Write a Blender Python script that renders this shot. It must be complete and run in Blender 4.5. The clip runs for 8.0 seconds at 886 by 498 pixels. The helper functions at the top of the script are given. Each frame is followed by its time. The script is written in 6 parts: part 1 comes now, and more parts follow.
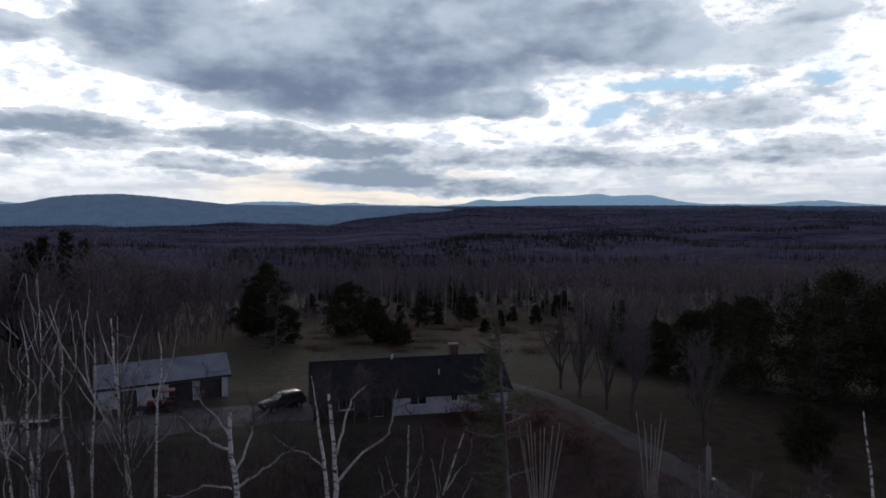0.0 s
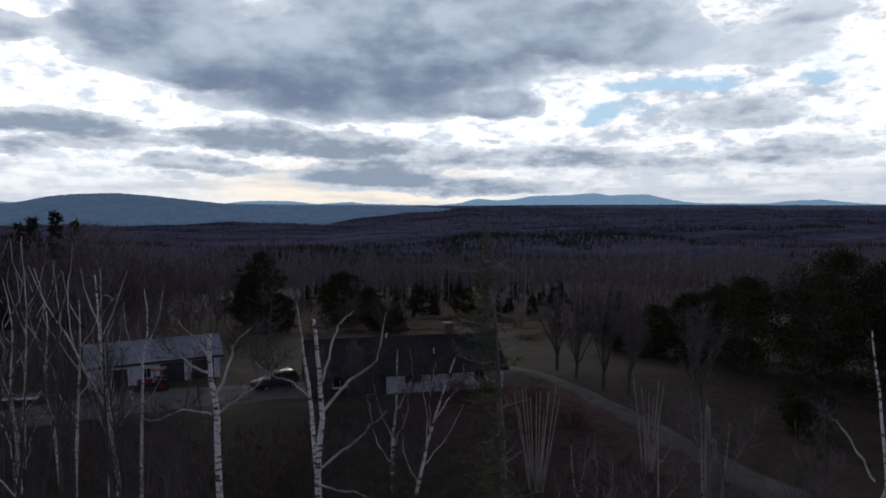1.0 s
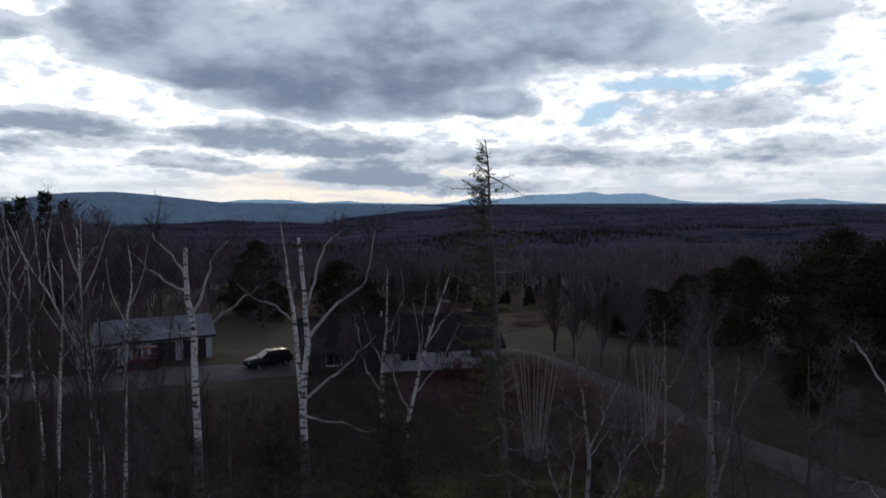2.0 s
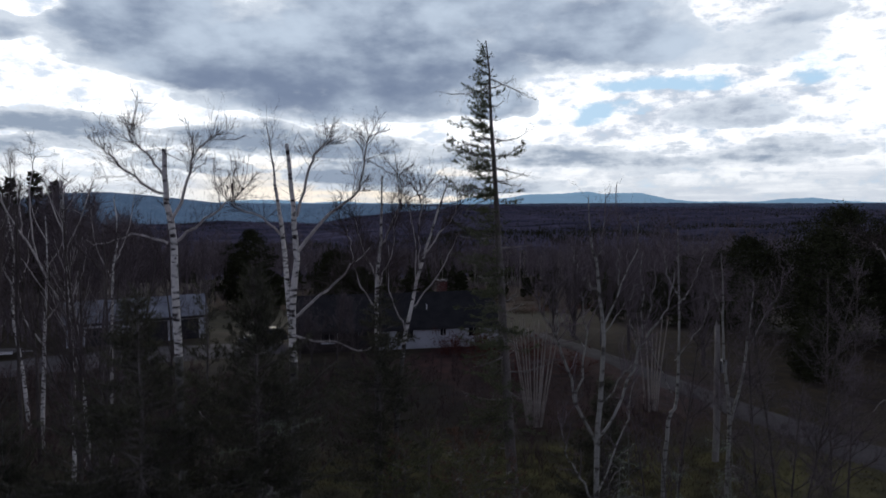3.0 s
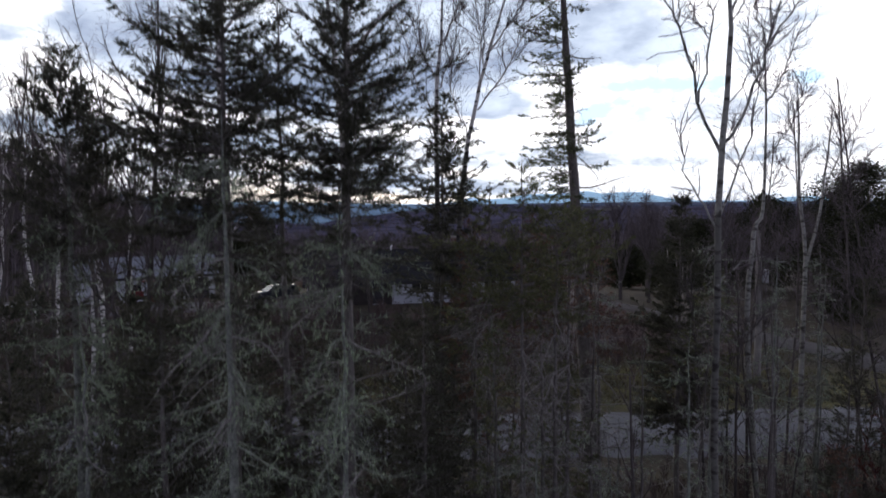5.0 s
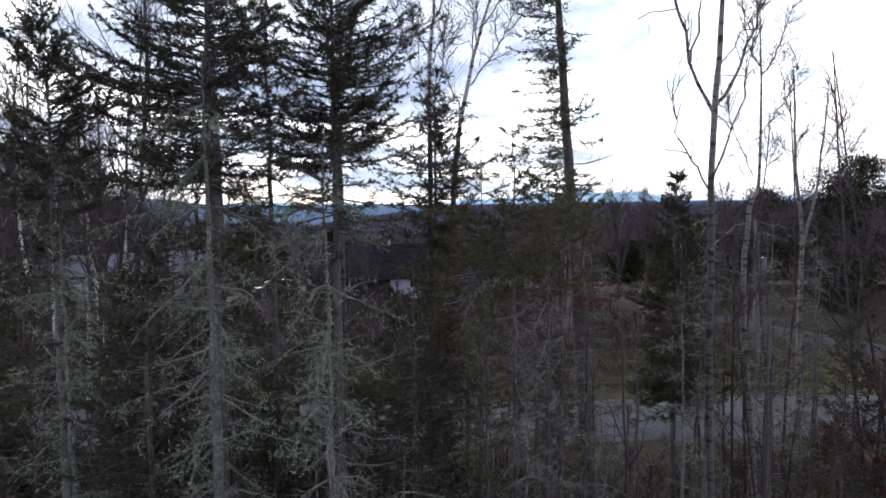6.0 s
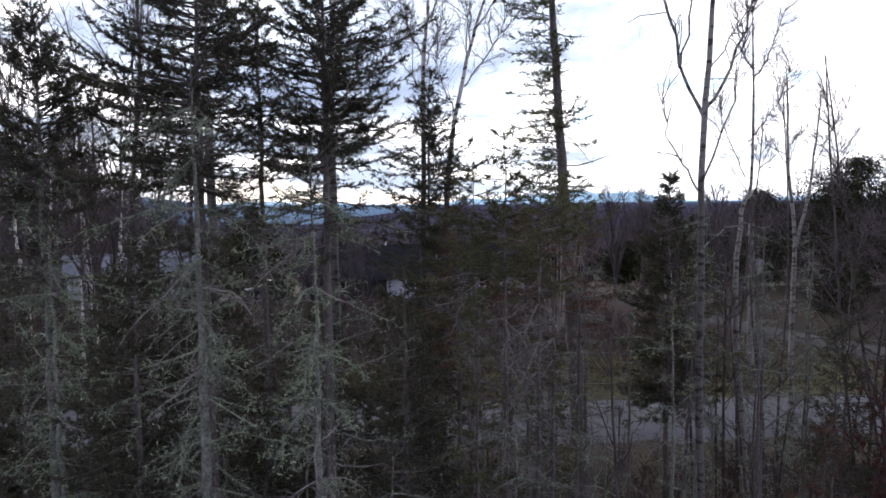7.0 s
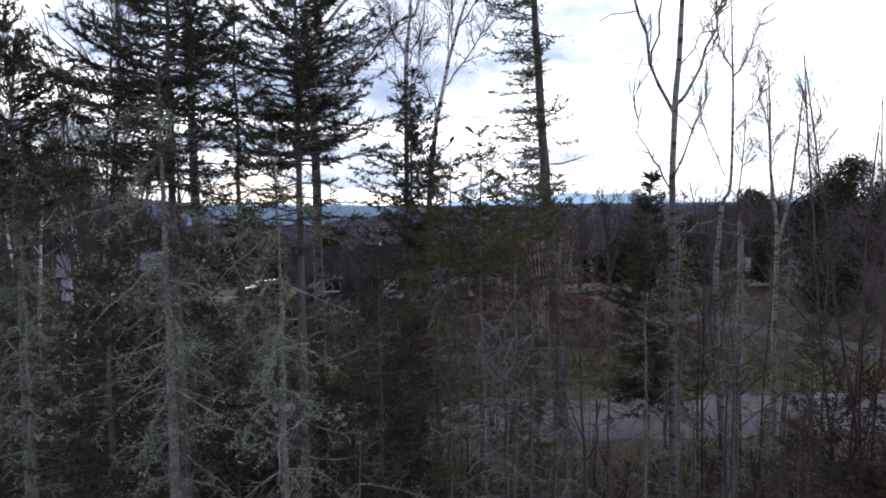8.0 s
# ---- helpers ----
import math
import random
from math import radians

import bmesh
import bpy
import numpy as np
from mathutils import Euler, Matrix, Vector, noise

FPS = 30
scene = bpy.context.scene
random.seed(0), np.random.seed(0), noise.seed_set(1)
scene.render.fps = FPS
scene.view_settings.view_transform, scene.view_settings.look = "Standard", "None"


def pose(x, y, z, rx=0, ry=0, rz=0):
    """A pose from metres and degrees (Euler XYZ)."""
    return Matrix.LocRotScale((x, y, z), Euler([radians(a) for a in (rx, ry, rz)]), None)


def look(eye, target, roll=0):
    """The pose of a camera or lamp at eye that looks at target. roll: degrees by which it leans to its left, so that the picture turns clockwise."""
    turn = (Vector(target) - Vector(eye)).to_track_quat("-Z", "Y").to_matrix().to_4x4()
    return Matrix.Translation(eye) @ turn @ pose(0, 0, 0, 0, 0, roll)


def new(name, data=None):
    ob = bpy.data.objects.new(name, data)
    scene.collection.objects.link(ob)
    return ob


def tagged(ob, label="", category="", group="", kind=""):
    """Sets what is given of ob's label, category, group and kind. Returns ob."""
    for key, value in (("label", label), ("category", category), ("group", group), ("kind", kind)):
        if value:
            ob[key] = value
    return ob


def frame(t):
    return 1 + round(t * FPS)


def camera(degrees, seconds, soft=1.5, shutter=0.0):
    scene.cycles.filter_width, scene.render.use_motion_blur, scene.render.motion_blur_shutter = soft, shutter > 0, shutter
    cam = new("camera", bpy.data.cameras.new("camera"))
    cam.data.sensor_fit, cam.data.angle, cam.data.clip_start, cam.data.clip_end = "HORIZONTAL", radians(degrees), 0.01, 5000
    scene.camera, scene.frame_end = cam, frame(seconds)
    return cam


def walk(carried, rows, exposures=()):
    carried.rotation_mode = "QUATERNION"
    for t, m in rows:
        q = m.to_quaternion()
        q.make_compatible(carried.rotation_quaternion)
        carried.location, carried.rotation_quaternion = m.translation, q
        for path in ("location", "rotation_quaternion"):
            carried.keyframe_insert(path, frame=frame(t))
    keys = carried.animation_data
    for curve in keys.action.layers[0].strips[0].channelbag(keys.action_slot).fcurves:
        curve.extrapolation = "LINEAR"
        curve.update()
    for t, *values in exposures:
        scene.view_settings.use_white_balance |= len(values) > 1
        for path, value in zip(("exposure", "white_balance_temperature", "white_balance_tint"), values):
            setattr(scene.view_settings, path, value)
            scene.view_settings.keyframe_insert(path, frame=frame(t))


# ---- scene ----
cam = camera(70.0, 8.0, soft=1.65, shutter=0.5)
PATH = [
    (0, (-1.489, -2.365, 20.883), (-1.52, -0.37, 20.746), 0.0),
    (0.5, (-1.392, -2.259, 19.711), (-1.419, -0.264, 19.572), 0.1),
    (1, (-1.318, -1.726, 18.519), (-1.339, 0.269, 18.381), -0.0),
    (1.5, (-1.26, -1.187, 17.361), (-1.277, 0.809, 17.222), 0.0),
    (1.7, (-1.237, -1.028, 16.909), (-1.252, 0.967, 16.769), 0.0),
    (2.8, (-1.229, -0.066, 14.235), (-1.23, 1.929, 14.094), 0.0),
    (3, (-1.275, 0.117, 13.791), (-1.276, 2.112, 13.651), -0.1),
    (3.5, (-1.933, 0.546, 12.653), (-1.932, 2.541, 12.513), -0.2),
    (4, (-2.628, 0.909, 11.5), (-2.628, 2.904, 11.36), -0.3),
    (4.5, (-2.817, 0.988, 10.29), (-2.818, 2.983, 10.149), -0.1),
    (5, (-2.806, 1.001, 9.146), (-2.805, 2.996, 9.009), -0.4),
    (5.2, (-2.795, 1.056, 8.88), (-2.793, 3.051, 8.738), -0.4),
    (6.3, (-2.638, 1.076, 8.6), (-2.636, 3.072, 8.465), -0.7),
    (6.5, (-2.63, 1.068, 8.617), (-2.623, 3.063, 8.48), -0.5),
    (7, (-2.576, 1.053, 8.63), (-2.566, 3.048, 8.494), -0.5),
    (7.5, (-2.468, 1.01, 8.61), (-2.457, 3.005, 8.475), -0.5),
    (8, (-2.225, 0.934, 8.559), (-2.209, 2.93, 8.426), -0.5),
]
EXPOSURES = [(0, 0.06, 6300, 10), (3.0, 0.15, 6300, 10), (4.0, 0.44, 6350, 11), (4.5, 0.57, 6400, 12), (5.0, 0.87, 6450, 13), (5.2, 1.01, 6480, 13), (6.3, 1.54, 6550, 14), (8, 1.51, 6550, 14)]
walk(cam, [(t, look(eye, target, roll)) for t, eye, target, roll in PATH], EXPOSURES)

# ---- world: broken cloud over a low, hidden sun ----
SUN_AZ, SUN_EL = radians(-12.0), radians(7.0)


def sky_world():
    world = bpy.data.worlds.new("sky")
    world.use_nodes = True
    scene.world = world
    nt = world.node_tree
    nt.nodes.clear()

    def node(kind, **values):
        n = nt.nodes.new(kind)
        for key, value in values.items():
            n.inputs[key].default_value = value
        return n

    def calc(op, a, b=0.0, clamp=False):
        n = nt.nodes.new("ShaderNodeMath")
        n.operation, n.use_clamp = op, clamp
        for i, v in enumerate((a, b)):
            if isinstance(v, (int, float)):
                n.inputs[i].default_value = v
            else:
                nt.links.new(v, n.inputs[i])
        return n.outputs[0]

    def step(v, lo, hi):
        n = nt.nodes.new("ShaderNodeMapRange")
        n.interpolation_type = "SMOOTHSTEP"
        nt.links.new(v, n.inputs["Value"])
        n.inputs["From Min"].default_value, n.inputs["From Max"].default_value = lo, hi
        return n.outputs["Result"]

    def mix(f, a, b):
        n = nt.nodes.new("ShaderNodeMix")
        n.data_type = "RGBA"
        for name, v in ((0, f), (6, a), (7, b)):
            if isinstance(v, tuple):
                n.inputs[name].default_value = (*v, 1)
            elif isinstance(v, (int, float)):
                n.inputs[name].default_value = v
            else:
                nt.links.new(v, n.inputs[name])
        return n.outputs[2]

    way = nt.nodes.new("ShaderNodeTexCoord").outputs["Generated"]
    xyz = nt.nodes.new("ShaderNodeSeparateXYZ")
    nt.links.new(way, xyz.inputs[0])
    x, y, z = xyz.outputs
    az = calc("MULTIPLY", calc("ARCTAN2", x, y), 57.2958)
    el = calc("MULTIPLY", calc("ARCSINE", z), 57.2958)

    def fbm(sx, sy, seed, detail=7.0, rough=0.55, lac=2.1):
        v = nt.nodes.new("ShaderNodeCombineXYZ")
        nt.links.new(calc("MULTIPLY", az, sx), v.inputs[0])
        nt.links.new(calc("MULTIPLY", el, sy), v.inputs[1])
        v.inputs[2].default_value = seed
        n = node("ShaderNodeTexNoise", Scale=1.0, Detail=detail, Roughness=rough, Lacunarity=lac)
        nt.links.new(v.outputs[0], n.inputs["Vector"])
        return n.outputs["Fac"]

    warp_a, warp_e = fbm(0.16, 0.3, 1.3), fbm(0.14, 0.34, 8.1)
    az2 = calc("ADD", az, calc("MULTIPLY", calc("SUBTRACT", warp_a, 0.5), 6.5))
    el2 = calc("ADD", el, calc("MULTIPLY", calc("SUBTRACT", warp_e, 0.5), 2.8))

    def bank(items):
        """Clouds with a flat base and a rounded top, melted into one another."""
        total = None
        for a, e, ra, re, w in items:
            da = calc("DIVIDE", calc("SUBTRACT", az2, a), ra)
            de = calc("DIVIDE", calc("SUBTRACT", el2, e), re)
            de = calc("MAXIMUM", de, calc("MULTIPLY", de, -2.2))
            d = calc("ADD", calc("MULTIPLY", da, da), calc("MULTIPLY", de, de))
            m = calc("MULTIPLY", step(d, 1.7, 0.0), w)
            total = m if total is None else calc("ADD", total, m)
        return calc("MINIMUM", total, 1.15)

    def around(v, k):
        return calc("MULTIPLY", calc("SUBTRACT", v, 0.5), k)

    # azimuth, elevation, half width, half height in degrees, depth
    dark = bank(CLOUDS_DARK)
    thin = bank(CLOUDS_THIN)
    blue = bank(CLEAR_PATCHES)
    body = fbm(0.10, 0.20, 3.7, 7.0, 0.5)
    streak = fbm(0.09, 0.75, 5.2, 8.0, 0.58)
    puff = fbm(0.42, 0.9, 11.0, 8.0, 0.62)
    curl = fbm(0.24, 0.46, 2.4, 5.0, 0.48)

    # sky beyond the clouds
    sky = nt.nodes.new("ShaderNodeTexSky")
    sky.sky_type, sky.sun_disc = "NISHITA", False
    sky.sun_elevation, sky.sun_rotation = SUN_EL, SUN_AZ
    clear = nt.nodes.new("ShaderNodeMix")
    clear.data_type, clear.blend_type = "RGBA", "MULTIPLY"
    clear.inputs[0].default_value = 1.0
    nt.links.new(sky.outputs[0], clear.inputs[6])
    clear.inputs[7].default_value = (0.05, 0.05, 0.05, 1)
    blue_sky = mix(0.88, clear.outputs[2], (0.47, 0.67, 0.86))

    right = step(az, 2.0, 16.0)
    lit = mix(step(puff, 0.34, 0.60), (0.70, 0.74, 0.81), (1.25, 1.25, 1.25))
    # duller, mottled cloud away from the sun
    dull = mix(step(calc("ADD", calc("MULTIPLY", puff, 0.55), calc("MULTIPLY", body, 0.45)), 0.41, 0.57), (0.47, 0.52, 0.60), (1.05, 1.05, 1.06))
    lit = mix(calc("MULTIPLY", right, 0.85), lit, dull)
    low = calc("SUBTRACT", 1.0, step(el, 0.5, 6.5))
    lit = mix(calc("MULTIPLY", low, 0.75), lit, (0.72, 0.74, 0.76))
    glow_a = calc("DIVIDE", calc("SUBTRACT", az, -8.0), 14.0)
    glow_e = calc("DIVIDE", calc("SUBTRACT", el, 1.4), 2.8)
    glow = step(calc("ADD", calc("MULTIPLY", glow_a, glow_a), calc("MULTIPLY", glow_e, glow_e)), 1.5, 0.0)
    lit = mix(calc("MULTIPLY", glow, 0.8), lit, (1.04, 0.90, 0.72))
    grey = mix(step(streak, 0.40, 0.64), lit, (0.44, 0.49, 0.57))
    base = mix(calc("MULTIPLY", low, 0.6), lit, grey)
    base = mix(step(calc("ADD", blue, around(puff, -2.0)), 0.05, 0.85), base, blue_sky)
    t = calc("ADD", calc("ADD", thin, around(puff, 1.3)), around(streak, 1.1))
    base = mix(step(t, 0.30, 0.48), base, mix(step(t, 0.38, 1.0), (0.64, 0.68, 0.73), (0.27, 0.325, 0.41)))
    tone = calc("ADD", calc("ADD", calc("MULTIPLY", body, 0.55), calc("MULTIPLY", curl, 0.33)), calc("ADD", calc("MULTIPLY", puff, 0.12), calc("MULTIPLY", calc("SUBTRACT", el, 10.5), 0.010)))
    deep = mix(step(tone, 0.36, 0.70), (0.176, 0.222, 0.315), (0.50, 0.575, 0.67))
    d = calc("ADD", calc("ADD", dark, around(puff, 0.9)), around(curl, 0.3))
    base = mix(step(d, 0.27, 0.42), base, mix(step(d, 0.32, 0.95), (0.65, 0.70, 0.76), deep))

    # unseen cloud added to steer the light: dark overhead, brighter behind
    over = step(el, 22.0, 42.0)
    behind = step(calc("ABSOLUTE", az), 48.0, 90.0)
    base = mix(behind, base, mix(step(body, 0.3, 0.7), SKY_BACK_LOW, SKY_BACK_HIGH))
    base = mix(over, base, mix(step(body, 0.3, 0.7), SKY_REST_LOW, SKY_REST_HIGH))
    out = nt.nodes.new("ShaderNodeOutputWorld")
    bg = node("ShaderNodeBackground", Strength=1.0)
    nt.links.new(base, bg.inputs["Color"])
    nt.links.new(bg.outputs[0], out.inputs["Surface"])


CLOUDS_DARK = [(-8.7, 9.43, 14.7, 4.99, 1.0), (-22.2, 12.56, 10.0, 5.45, 0.85), (3.6, 14.2, 16.3, 7.39, 0.95), (-11.9, 14.94, 9.8, 5.63, 0.5), (5.0, 8.2, 3.0, 1.62, 0.7), (-35.0, 12.39, 2.7, 2.04, 0.7), (16.1, 13.13, 6.1, 3.34, 0.5), (-26.5, 14.3, 5.8, 4.22, 0.4), (-17.2, 15.53, 2.9, 2.99, -0.42), (-34.0, 16.84, 3.9, 4.75, -1.0), (24.9, 12.12, 8.2, 2.81, 0.5), (24.4, 6.93, 5.4, 1.86, 0.62), (30.1, 14.36, 3.4, 2.11, 0.4), (25.0, 17.27, 3.3, 1.76, 0.35), (3.5, 13.53, 3.0, 1.41, -0.15), (33.6, 17.6, 3.2, 2.6, -0.9)]
CLOUDS_THIN = [(-32.1, 6.06, 6.3, 1.62, 0.9), (-28.2, 4.6, 5.2, 1.13, 0.6), (-14.6, 5.12, 10.2, 2.04, 0.95), (-21.7, 3.18, 7.1, 0.91, 0.7), (-34.5, 3.95, 2.2, 1.27, 0.6), (-8.2, 2.52, 6.0, 1.93, 0.75), (2.4, 3.88, 11.6, 2.11, 0.6), (17.9, 3.49, 10.4, 1.83, 0.55), (-2.1, 1.4, 10.6, 1.51, 0.55), (-25.6, 2.04, 9.9, 0.88, 0.35), (29.5, 3.89, 5.7, 1.58, 0.45), (9.5, 1.3, 12.2, 0.95, 0.4), (28.2, 1.75, 6.5, 0.81, 0.35)]
CLEAR_PATCHES = [(18.8, 9.75, 5.9, 1.0, 0.9), (13.4, 7.3, 1.7, 1.4, 0.75), (33.4, 17.88, 3.4, 4.22, 1.6), (30.5, 10.11, 2.2, 1.76, 0.5), (14.8, 8.0, 3.3, 1.06, 0.4)]
SKY_REST_LOW, SKY_REST_HIGH = (0.030, 0.034, 0.056), (0.078, 0.082, 0.128)
SKY_BACK_LOW, SKY_BACK_HIGH = (0.21, 0.225, 0.32), (0.43, 0.445, 0.57)
sky_world()

sun = bpy.data.lights.new("sun", "SUN")
sun.energy, sun.angle, sun.color = 0.35, radians(14), (1.0, 0.86, 0.70)
new("sun", sun).matrix_world = look((0, 0, 60), (-math.sin(SUN_AZ) * 60, -math.cos(SUN_AZ) * 60, 60 - 60 * math.tan(SUN_EL)))


# ---- materials ----
def material(name, dark, light, scale=3.0, fine=30.0, rough=0.9, metal=0.0, bump=0.3, stretch=(1, 1, 1), gloss=0.3, vary=0.0):
    """A surface that varies at a coarse and at a fine scale, in object metres."""
    m = bpy.data.materials.new(name)
    m.use_nodes = True
    nt = m.node_tree
    b = nt.nodes["Principled BSDF"]
    b.inputs["Roughness"].default_value, b.inputs["Metallic"].default_value = rough, metal
    b.inputs["Specular IOR Level"].default_value = gloss
    co = nt.nodes.new("ShaderNodeTexCoord")
    mp = nt.nodes.new("ShaderNodeMapping")
    mp.inputs["Scale"].default_value = stretch
    nt.links.new(co.outputs["Object"], mp.inputs[0])

    def noise_at(s, detail):
        n = nt.nodes.new("ShaderNodeTexNoise")
        n.inputs["Scale"].default_value, n.inputs["Detail"].default_value = s, detail
        nt.links.new(mp.outputs[0], n.inputs["Vector"])
        return n.outputs["Fac"]

    big, small = noise_at(scale, 4), noise_at(fine, 3)
    add = nt.nodes.new("ShaderNodeMath")
    add.operation = "MULTIPLY_ADD"
    nt.links.new(small, add.inputs[0])
    add.inputs[1].default_value = 0.5
    half = nt.nodes.new("ShaderNodeMath")
    half.operation = "MULTIPLY"
    nt.links.new(big, half.inputs[0])
    half.inputs[1].default_value = 0.5
    nt.links.new(half.outputs[0], add.inputs[2])
    ramp = nt.nodes.new("ShaderNodeValToRGB")
    ramp.color_ramp.elements[0].position, ramp.color_ramp.elements[1].position = 0.36, 0.64
    ramp.color_ramp.elements[0].color, ramp.color_ramp.elements[1].color = (*dark, 1), (*light, 1)
    nt.links.new(add.outputs[0], ramp.inputs[0])
    colour = ramp.outputs[0]
    if vary:
        info = nt.nodes.new("ShaderNodeNewGeometry")
        rnd = nt.nodes.new("ShaderNodeMapRange")
        nt.links.new(info.outputs["Random Per Island"], rnd.inputs["Value"])
        rnd.inputs["To Min"].default_value, rnd.inputs["To Max"].default_value = 1 - vary, 1 + vary
        hsv = nt.nodes.new("ShaderNodeHueSaturation")
        nt.links.new(rnd.outputs[0], hsv.inputs["Value"])
        nt.links.new(colour, hsv.inputs["Color"])
        colour = hsv.outputs[0]
    nt.links.new(colour, b.inputs["Base Color"])
    if bump:
        bp = nt.nodes.new("ShaderNodeBump")
        bp.inputs["Strength"].default_value, bp.inputs["Distance"].default_value = bump, 0.02
        nt.links.new(small, bp.inputs["Height"])
        nt.links.new(bp.outputs[0], b.inputs["Normal"])
    return m


def birch_bark(name, pale, scar):
    """White bark with dark bands round the stem and black scars."""
    m = material(name, tuple(c * 0.7 for c in pale), pale, 2.0, 25.0, 0.75, bump=0.25)
    nt = m.node_tree
    b = nt.nodes["Principled BSDF"]
    before = b.inputs["Base Color"].links[0].from_socket
    co = nt.nodes.new("ShaderNodeTexCoord")
    mp = nt.nodes.new("ShaderNodeMapping")
    mp.inputs["Scale"].default_value = (5, 5, 14)
    nt.links.new(co.outputs["Object"], mp.inputs[0])
    n = nt.nodes.new("ShaderNodeTexNoise")
    n.inputs["Scale"].default_value, n.inputs["Detail"].default_value = 1.0, 5
    nt.links.new(mp.outputs[0], n.inputs["Vector"])
    r = nt.nodes.new("ShaderNodeValToRGB")
    r.color_ramp.elements[0].position, r.color_ramp.elements[1].position = 0.50, 0.62
    nt.links.new(n.outputs["Fac"], r.inputs[0])
    mx = nt.nodes.new("ShaderNodeMix")
    mx.data_type = "RGBA"
    nt.links.new(r.outputs[0], mx.inputs[0])
    nt.links.new(before, mx.inputs[6])
    mx.inputs[7].default_value = (*scar, 1)
    nt.links.new(mx.outputs[2], b.inputs["Base Color"])
    return m


